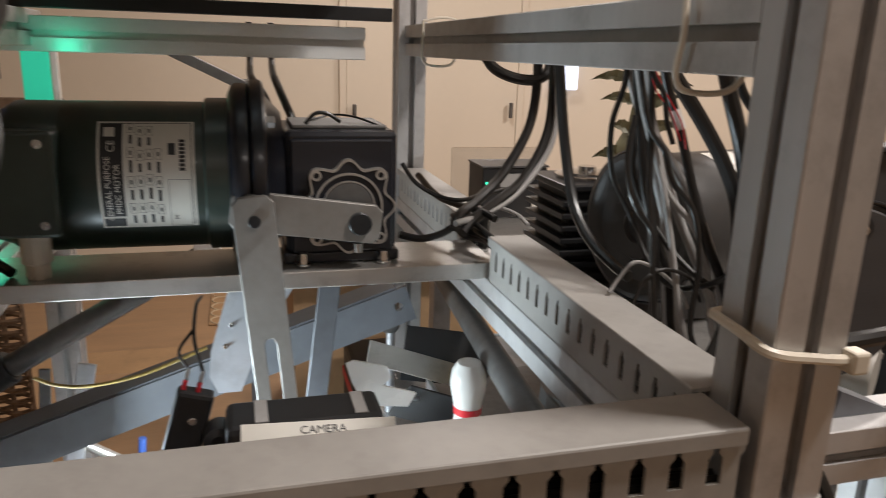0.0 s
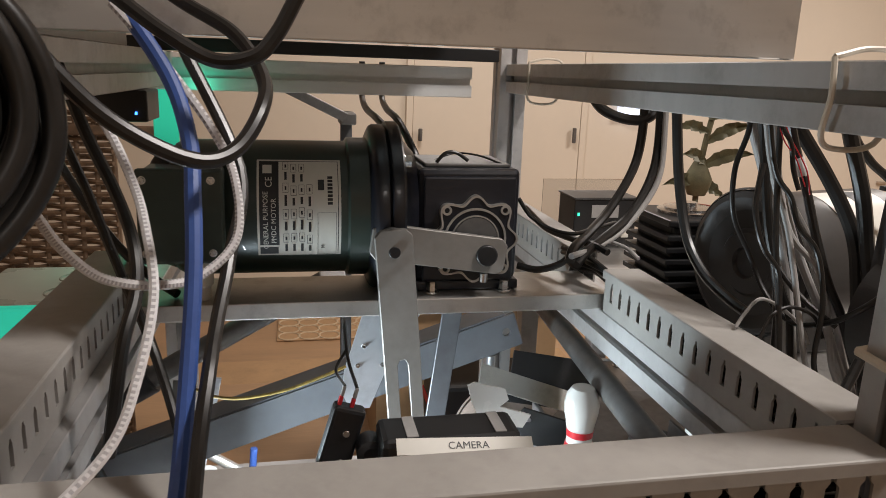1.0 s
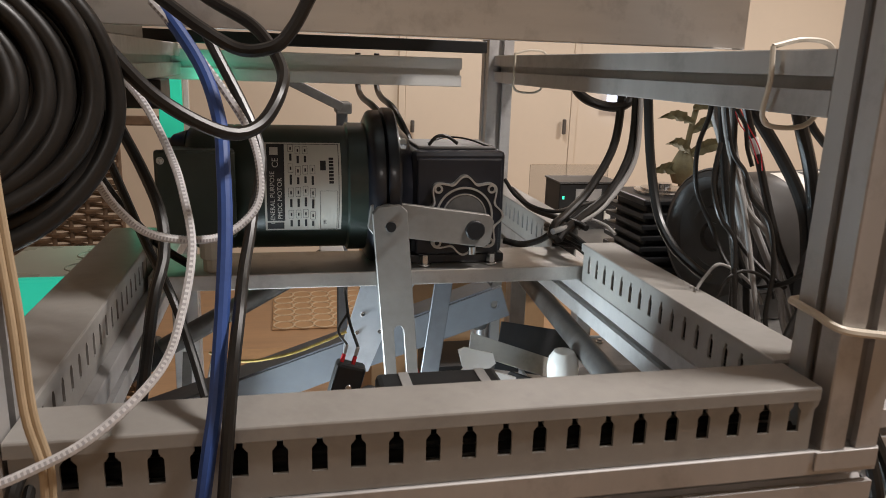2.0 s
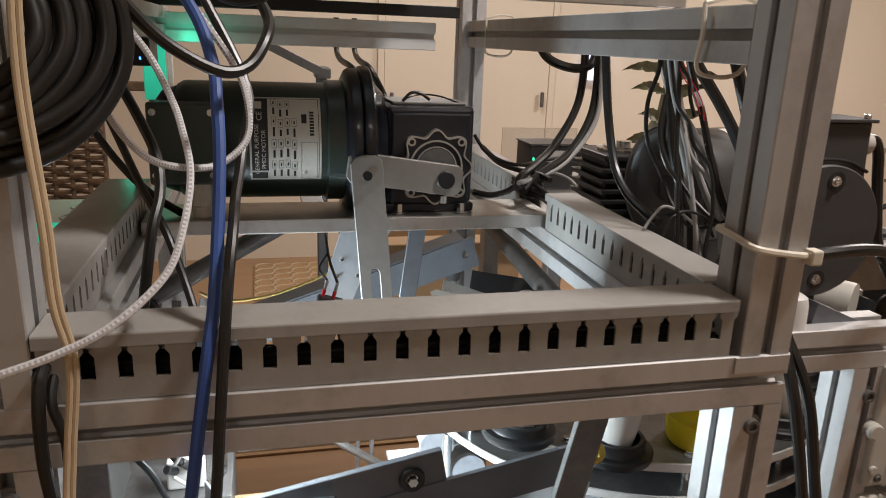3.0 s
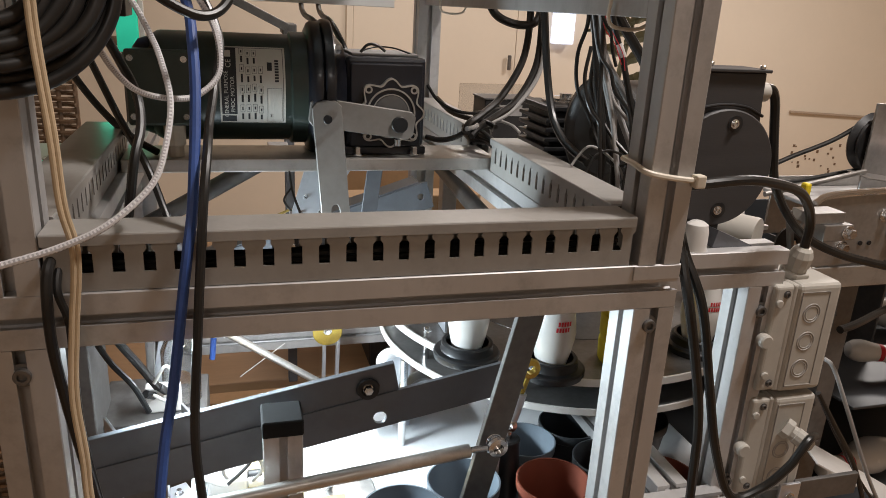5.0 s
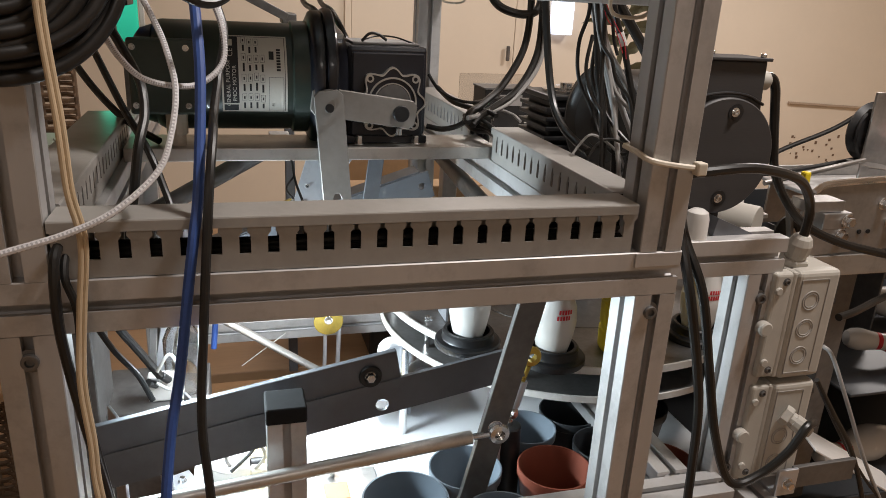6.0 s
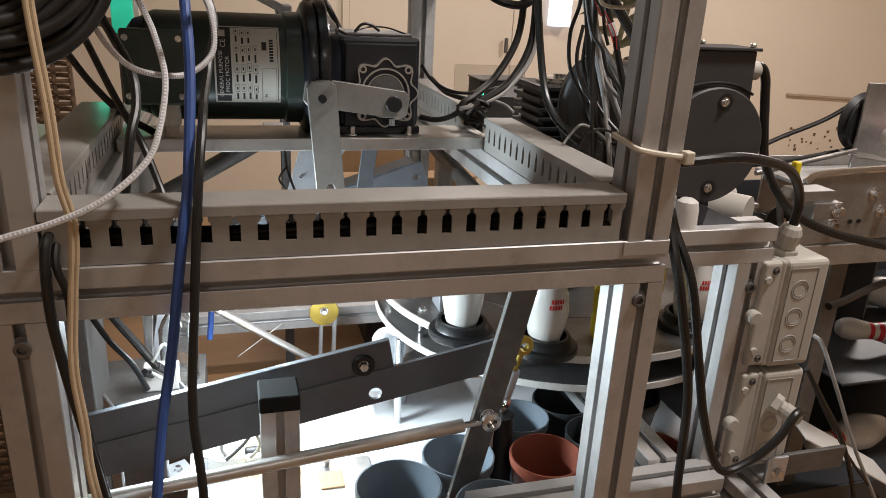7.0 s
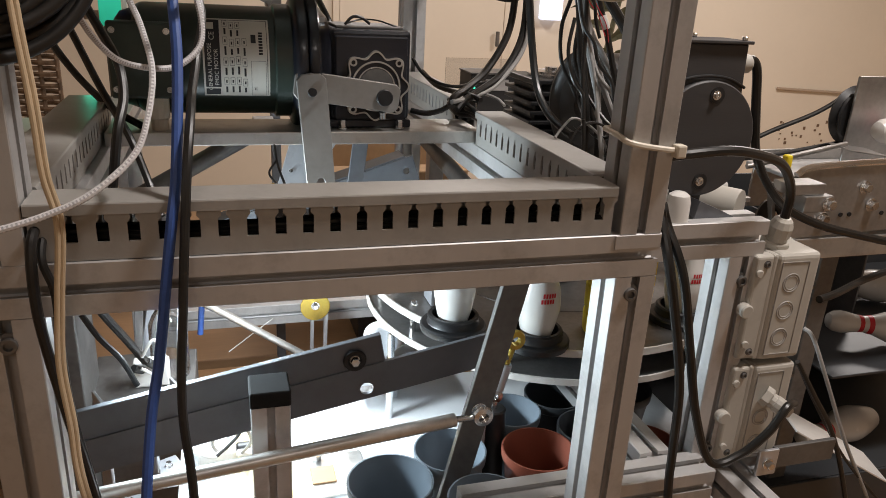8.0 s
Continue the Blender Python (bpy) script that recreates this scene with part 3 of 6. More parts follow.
BLUE_POT, DARK_POT, RED_POT = (POT, "blue-grey plastic plant pot standing on the base board"), (POT_DARK, "anthracite plastic plant pot standing on the base board"), (TERRA, "terracotta coloured plastic plant pot")
for x, y, r, (mt, lb) in ((0.072, 0.408, 0.050, BLUE_POT), (0.156, 0.450, 0.045, BLUE_POT), (0.264, 0.428, 0.046, RED_POT), (0.262, 0.518, 0.041, BLUE_POT),
                          (0.338, 0.545, 0.042, DARK_POT), (0.440, 0.545, 0.048, DARK_POT), (0.401, 0.408, 0.046, RED_POT), (0.350, 0.458, 0.043, DARK_POT), (0.170, 0.354, 0.045, BLUE_POT)):
    plant_pot(x, y, r, 0.104, 0.650, mt, lb)



# ---------------------------------------------------------------- bowling pins
def pin_profile(h):
    raw = [(0, 0), (0.135, 0), (0.145, 0.02), (0.19, 0.15), (0.215, 0.25), (0.222, 0.31), (0.205, 0.42), (0.16, 0.52), (0.12, 0.60), (0.100, 0.67), (0.098, 0.72), (0.112, 0.78), (0.130, 0.85), (0.133, 0.89), (0.120, 0.945), (0.085, 0.985), (0.04, 0.998), (0, 1.0)]
    return [(r * 0.72 * h, z * h) for r, z in raw]


def bowling_pin(m, h=0.2, label="white miniature bowling pin with red neck stripes", stripe=True, writing=False):
    p = thing("bowling_pin", label, "bowling pin", "bowling pins")
    part("body", lathe(pin_profile(h), 32), WHITE, p, smooth=True)
    if stripe:
        for z0, z1 in ((0.625, 0.665), (0.705, 0.745)):
            f = [(r, z) for r, z in pin_profile(h)]
            def rad(z):
                for (r0, a), (r1, b) in zip(f, f[1:]):
                    if a <= z <= b and b > a:
                        return r0 + (r1 - r0) * (z - a) / (b - a)
                return 0.01
            part("stripe", lathe([(rad(z * h) + 0.0004, z * h) for z in (z0, (z0 + z1) / 2, z1)], 32), RED, p, "red neck stripe", True)
    if writing:
        for k, w in enumerate((0.013, 0.017)):
            r = 0.157 * h + 0.0006
            bm = bmesh.new()
            for j in range(5):
                a0 = radians(-110) + (j * 0.0038 - w / 2) / r * 1.0
                a1 = a0 + 0.0028 / r
                z1 = h * (0.40 - 0.045 * k)
                vs = [bm.verts.new((r * 0.985 * math.cos(a), r * 0.985 * math.sin(a), z)) for a, z in ((a0, z1), (a1, z1), (a1, z1 + 0.006), (a0, z1 + 0.006))]
                bm.faces.new(vs)
            part("print", bm, RED, p, "worn red print")
    p.matrix_basis = m
    return p


# turning pin wheel: two ring plates on posts, pins standing in black cups
wheel = thing("turntable", "aluminium ring plates of a turntable for pins", "turntable")
WC = (0.415, 0.775)


def ring_plate(r0, r1, z0, z1, n=96):
    b = ring_band(round_outline(r1, n), round_outline(r0, n), z1 - z0)
    b.transform(Matrix.Translation((WC[0], WC[1], z0)))
    return b


RINGM = mat("worn_ring_plate", (0.24, 0.235, 0.23), 0.36, 0.8, 0.25, 16, 0.06)
part("upper_ring", ring_plate(0.170, 0.2935, 0.842, 0.847), RINGM, wheel, smooth=False)
part("upper_rim", ring_plate(0.2938, 0.2968, 0.840, 0.850), WHITE, wheel, "white plastic rim")


def ring_sector(r0, r1, z0, z1, a0, a1, n=40):
    arc = [radians(a0 + (a1 - a0) * k / n) for k in range(n + 1)]
    pts = [(r1 * math.cos(a), r1 * math.sin(a)) for a in arc] + [(r0 * math.cos(a), r0 * math.sin(a)) for a in reversed(arc)]
    return extrude(pts, z1 - z0, Matrix.Translation((WC[0], WC[1], z0)))


part("lower_sector", ring_sector(0.200, 0.2935, 0.800, 0.804, 138, 300), RINGM, wheel)
part("lower_rim", ring_sector(0.2938, 0.2968, 0.798, 0.807, 138, 300), WHITE, wheel, "white plastic rim")
part("hub", lathe([(0, 0), (0.1695, 0), (0.1695, 0.006), (0.06, 0.006), (0.055, 0.05), (0, 0.05)], 64, (WC[0], WC[1], 0.8415), (WC[0], WC[1], 2)), STEEL_DARK, wheel, smooth=True)
part("shaft", cyl((WC[0], WC[1], 0.650), (WC[0], WC[1], 0.8415), 0.018, 24), STEEL, wheel)
for k in range(12):
    a = radians(30 * k + 22)
    c, s = math.cos(a), math.sin(a)
    part("spacer", cyl((WC[0] + 0.272 * c, WC[1] + 0.272 * s, 0.804), (WC[0] + 0.272 * c, WC[1] + 0.272 * s, 0.842), 0.005, 12), CHROME, wheel)
    hex_bolt((WC[0] + 0.272 * c, WC[1] + 0.272 * s, 0.847), (WC[0] + 0.272 * c, WC[1] + 0.272 * s, 0.853), 0.0045, wheel)



def pin_cup(x, y, z=0.8472):
    ob = part("pin_cup", lathe([(0, 0), (0.044, 0), (0.045, 0.002), (0.045, 0.008), (0.043, 0.010), (0.036, 0.011), (0.035, 0.013), (0.035, 0.021), (0.033, 0.023), (0.029, 0.023), (0.028, 0.004), (0, 0.004)], 40), BLACK, smooth=True)
    ob.matrix_basis = Matrix.Translation((x, y, z))
    return tagged(ob, "black plastic cup holding a bowling pin", "cup", "pin cups")


for x, y, w in ((0.196, 0.588, False), (0.292, 0.528, True), (0.530, 0.556, True), (0.640, 0.665, False)):
    pin_cup(x, y)
    bowling_pin(Matrix.Translation((x, y, 0.8515)) @ Matrix.Rotation(0.3, 4, "Z"), 0.178, "white miniature bowling pin standing in a black cup", True, w)

spare = thing("yellow_jug", "bright yellow plastic tub on the pin wheel", "tub")
part("body", lathe([(0, 0), (0.040, 0), (0.043, 0.004), (0.044, 0.030), (0.042, 0.032), (0.042, 0.038), (0.044, 0.040), (0.0445, 0.070), (0.0425, 0.072), (0.0425, 0.078), (0.045, 0.080), (0.045, 0.118), (0.048, 0.121), (0.048, 0.128), (0.042, 0.128), (0.039, 0.008), (0, 0.006)], 36), YELLOW, spare, smooth=True)
spare.matrix_basis = Matrix.Translation((0.412, 0.535, 0.8475))

for x, z in ((0.122, 0.776), (0.098, 0.732), (0.168, 0.732)):
    can = thing("grey_canister", "grey plastic canister lying with its lid towards the front", "canister", "grey canisters")
    part("body", cyl((x, 0.700, z), (x, 0.730, z), 0.022, 32, 0.003), GREYCABLE, can, smooth=True)
    part("lid", lathe([(0, 0), (0.0235, 0), (0.024, 0.002), (0.024, 0.008), (0, 0.008)], 32, (x, 0.692, z), (x, 2, z)), STEEL, can, smooth=True)
crate = thing("canister_rack", "small steel rack carrying the canisters", "rack")
part("shelf", box(0.070, 0.200, 0.70, 0.80, 0.703, 0.7095, 0.001), STEEL, crate)
part("pole", cyl((0.135, 0.690, 0.650), (0.135, 0.690, 0.795), 0.006, 20), CHROME, crate, "bright round pole", True)
part("foot", box(0.15, 0.16, 0.74, 0.76, 0.650, 0.703, 0.0008), STEEL, crate)

# rods, disc and rail at the back
brace = thing("brace_rod", "bright round brace rod across the back of the frame", "rod", "brace rods")
part("tube", cyl((-0.20, 0.900, 0.817), (0.26, 0.900, 0.495), 0.0065, 20), ALU_RAW, brace, smooth=True)
disc = thing("brass_disc", "thin brass disc on an aluminium stand", "disc")
part("plate", cyl((0.054, 0.948, 0.727), (0.054, 0.951, 0.727), 0.0265, 40, 0.0005), BRASS, disc, smooth=True)
hex_bolt((0.054, 0.948, 0.729), (0.054, 0.940, 0.729), 0.0055, disc)
part("stand", orient_box((0.050, 0.957, 0.740), (0.035, 0.957, 0.05), 0.006, 0.012), STEEL, disc)
part("stand", orient_box((0.075, 0.957, 0.740), (0.055, 0.957, 0.05), 0.006, 0.016), STEEL, disc)
part("foot", box(0.0, 0.10, 0.93, 0.99, 0, 0.05, 0.002), STEEL, disc)
bar("beam", (-0.230, 1.055, 0.676), (0.218, 1.055, 0.676), "rear rail under the work lamp")

# fittings on the base board
jig = thing("mounting_plate", "scuffed aluminium mounting plate lying on the base board", "plate")
part("plate", box(-0.010, 0.075, 0.520, 0.610, 0.6505, 0.654, 0.001), ALU_RAW, jig)
part("knob", lathe([(0, 0), (0.006, 0), (0.006, 0.008), (0.009, 0.010), (0.009, 0.018), (0.004, 0.022), (0, 0.022)], 20, (0.012, 0.600, 0.654), (0.012, 0.600, 2)), CHROME, jig, smooth=True)
part("pad", box(0.0, 0.032, 0.545, 0.58, 0.654, 0.657, 0.001), CARD, jig)
psu = thing("power_adapter", "white power adapter with a moulded plug on the base board", "adapter")
part("body", box(-0.145, -0.095, 0.60, 0.665, 0.6505, 0.685, 0.004), WHITE, psu)
part("plug", cyl((-0.095, 0.63, 0.668), (-0.075, 0.63, 0.668), 0.008, 16, 0.002), BLACK, psu, smooth=True)
part("plug", cyl((-0.095, 0.615, 0.668), (-0.070, 0.615, 0.668), 0.007, 16, 0.002), WHITE, psu, smooth=True)
led_box = thing("cardboard_piece", "flat piece of brown cardboard on the base board", "cardboard")
part("sheet", box(-0.13, -0.06, 0.70, 0.78, 0.6505, 0.654, 0.0005), CARD, led_box)
MANILA = mat("manila_card", (0.62, 0.50, 0.26), 0.7, 0, 0.06, 10, 0.05)
folder = thing("manila_sheet", "yellowish card sheet lying on the base board", "sheet")
part("sheet", box(-0.10, -0.02, 0.42, 0.69, 0.6504, 0.6512), MANILA, folder)
for x, y, h in ((-0.20, 0.62, 0.11), (-0.245, 0.56, 0.16), (-0.17, 0.70, 0.09)):
    st = thing("steel_bracket", "folded zinc plated steel bracket on the base board", "bracket", "steel brackets")
    part("web", box(-0.004, 0.0, -0.02, 0.02, 0, h, 0.0008), STEEL, st)
    part("foot", box(0.0, 0.035, -0.02, 0.02, 0, 0.004, 0.0008), STEEL, st)
    hex_bolt((0.018, 0, 0.004), (0.018, 0, 0.011), 0.004, st)
    st.matrix_basis = pose(x, y, 0.6502, 0, 0, 25)

# ---------------------------------------------------------------- between deck and front duct, seen from above
rear_lever = thing("lever_arm", "blue-grey painted steel channel lever with a drilled end", "lever")
rl0, rl1 = Vector((-0.330, 0.75, 0.868)), Vector((0.172, 0.75, 1.036))
part("channel", plate_with_hole((-0.330, 0.864), (0.176, 1.034), 0.040, 0.738, 0.743, (0.162, 1.030), 0.005), GREYARM, rear_lever)
part("flange", orient_box((-0.330, 0.762, 0.8845), (0.160, 0.762, 1.0495), 0.004, 0.040), GREYARM, rear_lever)
part("pivot", box(-0.350, -0.325, 0.735, 0.785, 0.650, 0.90, 0.002), GREYARM, rear_lever)
blade = thing("hanging_blade", "pale grey sheet steel blade hanging under the motor plate", "plate")
part("sheet", extrude([(-0.012, 1.0965), (0.046, 1.0965), (0.016, 1.050), (-0.006, 0.995), (-0.026, 0.995), (-0.033, 1.012), (-0.031, 1.034)], 0.004, Matrix.Translation((0, 0.640, 0)) @ Matrix.Rotation(radians(90), 4, "X")), STEEL, blade)
for x, z in ((-0.012, 1.060), (0.006, 1.040), (-0.018, 1.040)):
    hex_bolt((x, 0.636, z), (x, 0.6335, z), 0.0017, blade)
strip = thing("flat_strip", "blue-grey steel strip hanging under the motor plate", "strip")
part("bar", strap((0.078, 1.094), (0.058, 0.93), 0.020, 0.650, 0.654, over=0.002), GREYARM, strip)
pin_deck = thing("pin_deck", "dark sheet steel deck behind the front beam", "deck")
part("sheet", box(-0.215, 0.214, 0.405, 0.525, 0.9985, 1.0015, 0.0005), STEEL_DARK, pin_deck)
part("hanger", box(-0.217, -0.2145, 0.41, 0.46, 0.9985, 1.056, 0.0005), STEEL_DARK, pin_deck)
part("hanger", box(0.2145, 0.217, 0.41, 0.46, 0.9985, 1.056, 0.0005), STEEL_DARK, pin_deck)
cam_box = thing("camera_housing", "black camera housing with a white paper label strapped on", "camera")
part("body", box(-0.016, 0.092, 0.455, 0.498, 1.0018, 1.0545, 0.005), BLACK, cam_box)
tape = Matrix.Translation((0.048, 0.4500, 1.0505)) @ Matrix.Rotation(radians(3), 4, "Y") @ Matrix.Rotation(radians(38), 4, "X")
part("label_strip", box(-0.054, 0.050, -0.0065, 0.0065, 0, 0.0008, m=tape), LABEL, cam_box, "white paper label")
part("lettering", text_bm("CAMERA", 0.0080, tape @ Matrix.Translation((0, 0, 0.0012))), INK, cam_box)
for x in (0.008, 0.076):
    part("strap", box(x - 0.0045, x + 0.0045, 0.4600, 0.4930, 1.0547, 1.0557, 0.0003), GREYCABLE, cam_box, "grey flat tape strap")
sw = thing("limit_switch", "black limit switch with red crimped leads", "switch")
tilt = Matrix.Translation((-0.043, 0.5025, 1.036)) @ Matrix.Rotation(radians(16), 4, "Y")
part("body", box(-0.013, 0.013, -0.0075, 0.0075, -0.028, 0.028, 0.003, m=tilt), BLACK, sw)
part("stand", box(-0.006, 0.006, -0.005, 0.005, -0.035, -0.024, 0.001, m=Matrix.Translation((-0.046, 0.5025, 1.037))), BLACK, sw)
part("screw", cyl(tilt @ Vector((0.002, -0.0075, 0.008)), tilt @ Vector((0.002, -0.0095, 0.008)), 0.0030, 20, 0.0006), CHROME, sw, smooth=True)
part("screw", cyl(tilt @ Vector((0.004, -0.0075, -0.016)), tilt @ Vector((0.004, -0.0090, -0.016)), 0.0022, 20, 0.0005), STEEL_DARK, sw, smooth=True)
for x in (-0.009, 0.001):
    part("terminal", box(x - 0.0016, x + 0.0016, -0.003, 0.001, 0.027, 0.035, 0.0008, m=tilt), RED, sw, "red crimp terminal")
    part("sleeve", box(x - 0.0014, x + 0.0014, -0.003, 0.001, 0.0355, 0.044, 0.0008, m=tilt), GREYCABLE, sw, "pale wire sleeve")
knob = thing("roller_knob", "black rubber roller on a short steel pin", "roller", "roller knobs")
part("roller", lathe([(0, 0), (0.010, 0), (0.011, 0.002), (0.011, 0.020), (0.006, 0.022), (0, 0.020)], 24, (-0.021, 0.500, 1.032), (-0.021, 0.2, 1.032)), BLACK, knob, smooth=True)
part("stand", box(-0.027, -0.015, 0.482, 0.498, 1.0018, 1.024, 0.001), STEEL, knob)


def tilted_sheet(a, b, tilt):
    """The pose and length of a thin sheet with its front edge from a to b."""
    a, b = Vector(a), Vector(b)
    x = (b - a).normalized()
    y = Vector((0, math.cos(radians(tilt)), math.sin(radians(tilt))))
    z = x.cross(y).normalized()
    y = z.cross(x)
    m = Matrix(((x.x, y.x, z.x, a.x), (x.y, y.y, z.y, a.y), (x.z, y.z, z.z, a.z), (0, 0, 0, 1)))
    return m, (b - a).length


chute = thing("pin_chute", "bent sheet metal guides of a pin chute", "chute")
m, n = tilted_sheet((0.118, 0.690, 0.988), (0.245, 0.690, 0.940), 50)
part("guide", box(0, n, 0, 0.026, 0, 0.002, 0.0005, m=m), ALU_RAW, chute, "dull aluminium guide strip")
part("wing", extrude([(0.086, 1.025), (0.093, 1.028), (0.124, 1.020), (0.128, 1.008), (0.119, 1.001), (0.152, 0.990), (0.144, 0.977), (0.115, 0.981), (0.098, 0.992), (0.091, 1.007)], 0.003, Matrix.Translation((0, 0.612, 0)) @ Matrix.Rotation(radians(90), 4, "X")), WHITE, chute, "white plastic wing")
part("stay", cyl((0.140, 0.611, 0.986), (0.187, 0.670, 0.952), 0.003, 12), STEEL, chute)
m, n = tilted_sheet((0.150, 0.625, 0.990), (0.215, 0.625, 0.965), -60)
part("apron", box(0, n, 0, 0.055, 0, 0.002, 0.0005, m=m), BLACK, chute, "black rubber apron")
m, n = tilted_sheet((0.160, 0.720, 0.952), (0.262, 0.720, 0.932), 75)
part("backing", box(0, n, 0, 0.060, 0, 0.002, 0.0005, m=m), BLACK, chute, "black rubber backing")
part("foot", box(0.185, 0.190, 0.66, 0.70, 0.848, 0.96, 0.001), STEEL, chute)
for p, q, nm in (((0.252, 0.98, 1.028), (0.205, 0.36, 1.024), "dark round tie bar under the side duct"), ((-0.035, 0.80, 1.083), (-0.310, 0.80, 0.928), "dark round strut slanting below the motor")):
    t = thing("tie_bar", nm, "bar", "tie bars")
    part("tube", cyl(p, q, 0.0125, 24, 0.001), STEEL_DARK, t, smooth=True)
    if p[0] > 0:
        part("lug", box(p[0] - 0.012, p[0] + 0.012, p[1] - 0.012, p[1] + 0.012, p[2] - 0.012, p[2] + 0.030, 0.002), STEEL, t)
    else:
        part("sleeve", cyl((-0.238, 0.80, 0.9689), q, 0.0185, 28, 0.002), BLACK, t, "thick black sleeve", True)
        part("bracket", box(p[0] - 0.014, p[0] + 0.014, 0.690, 0.815, p[2] + 0.008, p[2] + 0.0132, 0.001), STEEL, t, "flat steel bracket")
act = thing("ball_joint_rod", "zinc plated threaded rod with a ball joint", "rod")
part("rod", cyl((0.176, 0.850, 0.82), (0.177, 0.850, 1.06), 0.006, 16), STEEL, act, smooth=True)
part("nut", lathe([(0, 0), (0.011, 0), (0.011, 0.010), (0, 0.010)], 6, (0.176, 0.850, 0.985), (0.176, 0.850, 2)), STEEL_DARK, act)
part("ball", lathe([(0, -0.011), (0.008, -0.009), (0.013, 0), (0.008, 0.009), (0, 0.011)], 20, (0.176, 0.850, 0.966), (0.176, 0.2, 0.966)), STEEL_DARK, act, smooth=True)
# ---------------------------------------------------------------- junction boxes on the side post
def torus(c, axis_to, r, t, segs=28, bm=None):
    return lathe([(r + t * math.cos(a), t * math.sin(a)) for a in [2 * math.pi * k / 8 for k in range(9)]], segs, c, axis_to, bm)


def cable_gland(parent, a, b, r=0.012):
    n = (Vector(b) - Vector(a)).length
    part("gland_nut", lathe([(0, 0), (r * 1.25, 0), (r * 1.25, n * 0.22), (r * 1.15, n * 0.26), (0, n * 0.26)], 6, a, b), BEIGE, parent, "pale hexagonal gland nut")
    part("gland_cap", lathe([(0, n * 0.26), (r * 0.92, n * 0.26), (r * 0.92, n * 0.40), (r * 1.02, n * 0.42), (r * 1.02, n * 0.72), (r * 0.80, n * 0.92), (r * 0.55, n), (0, n)], 12, a, b), BEIGE, parent, "pale faceted gland cap")


def junction_box(z0, z1, holes, label):
    j = thing("junction_box", label, "junction box", "junction boxes")
    part("body", box(0.4735, 0.5300, 0.330, 0.400, z0, z1, 0.006, seg=3), BEIGE, j)
    part("lid", box(0.4475, 0.4728, 0.334, 0.350, z0 + 0.002, z1 - 0.002, 0.004, seg=3), BEIGE, j, "screwed lid edge")
    part("lid_side", box(0.4685, 0.476, 0.333, 0.395, z0 + 0.001, z1 - 0.001, 0.003), BEIGE, j)
    for z, cap in ((z0 + 0.012, z0 + 0.022), (z1 - 0.012, z1 - 0.022)):
        socket_screw((0.462, 0.334, z), (0.462, 0.3315, z), 0.0030, j, STEEL_DARK)
        part("screw_cap", cyl((0.4535, 0.3345, cap), (0.4535, 0.331, cap), 0.0045, 20, 0.001), BEIGE, j, smooth=True)
    part("mounting_knob", cyl((0.4445, 0.3395, (z0 + z1) / 2), (0.4445, 0.328, (z0 + z1) / 2), 0.0080, 24, 0.0015), BEIGE, j, smooth=True)
    x0, x1, a, b = 0.4785, 0.5135, z0 + 0.008, z1 - 0.010
    for q in ((x0, x1, a, a + 0.0008), (x0, x1, b, b + 0.0008), (x0, x0 + 0.0008, a, b), (x1, x1 + 0.0008, a, b)):
        part("panel_edge", box(q[0], q[1], 0.3292, 0.3302, q[2], q[3]), DUCT, j)
    for z in holes:
        part("knockout", torus((0.495, 0.330, z), (0.495, 0, z), 0.0105, 0.0008), DUCT, j, smooth=True)
        part("knockout", torus((0.495, 0.330, z), (0.495, 0, z), 0.0080, 0.0006), DUCT, j, smooth=True)
    return j


jb = junction_box(0.906, 1.035, (1.001, 0.968, 0.935), "beige plastic junction box with round knockouts and a cable gland")
cable_gland(jb, (0.486, 0.358, 1.034), (0.486, 0.350, 1.070), 0.0125)
part("side_gland", lathe([(0, 0), (0.012, 0), (0.012, 0.012), (0.009, 0.022), (0, 0.022)], 12, (0.530, 0.36, 0.985), (1, 0.36, 0.985)), BLACK, jb, "black side gland")
jb2 = junction_box(0.772, 0.900, (0.831, 0.796), "beige plastic junction box with a cable gland on its front")
cable_gland(jb2, (0.492, 0.330, 0.862), (0.513, 0.305, 0.848), 0.0095)
part("side_gland", lathe([(0, 0), (0.012, 0), (0.012, 0.012), (0.009, 0.022), (0, 0.022)], 12, (0.530, 0.36, 0.87), (1, 0.36, 0.87)), BLACK, jb2, "black side gland")
part("mounting_strip", box(0.458, 0.463, 0.345, 0.385, 0.74, 1.03, 0.001), STEEL, frame_rig)

# corner bolts on the posts
for x, y, z in ((0.4375, 0.340, 1.003), (0.4375, 0.340, 0.790), (-0.2415, 0.252, 1.037), (0.245, 0.252, 1.040)):
    socket_screw((x, y + 0.002, z), (x, y - 0.003, z), 0.0060, frame_rig, STEEL_DARK)
part("bracket_foot", box(0.223, 0.267, 0.2505, 0.2519, 1.083, 1.0955, 0.0005), ALU, frame_rig)
bar("beam", (0.480, 0.05, 0.735), (0.480, 0.42, 0.735))
bar("beam", (0.372, 0.346, 0.770), (0.372, 0.66, 0.770))
br = thing("angle_bracket", "zinc plated angle bracket bolted to a flat bar", "bracket")
part("angle", box(0.496, 0.524, 0.318, 0.3225, 0.7552, 0.790, 0.001), STEEL, br)
part("angle_foot", box(0.496, 0.524, 0.3225, 0.350, 0.7552, 0.759, 0.001), STEEL, br)
part("flat_bar", box(0.5245, 0.615, 0.325, 0.331, 0.757, 0.786, 0.001), STEEL_DARK, br)
hex_bolt((0.510, 0.318, 0.772), (0.510, 0.310, 0.772), 0.005, br)

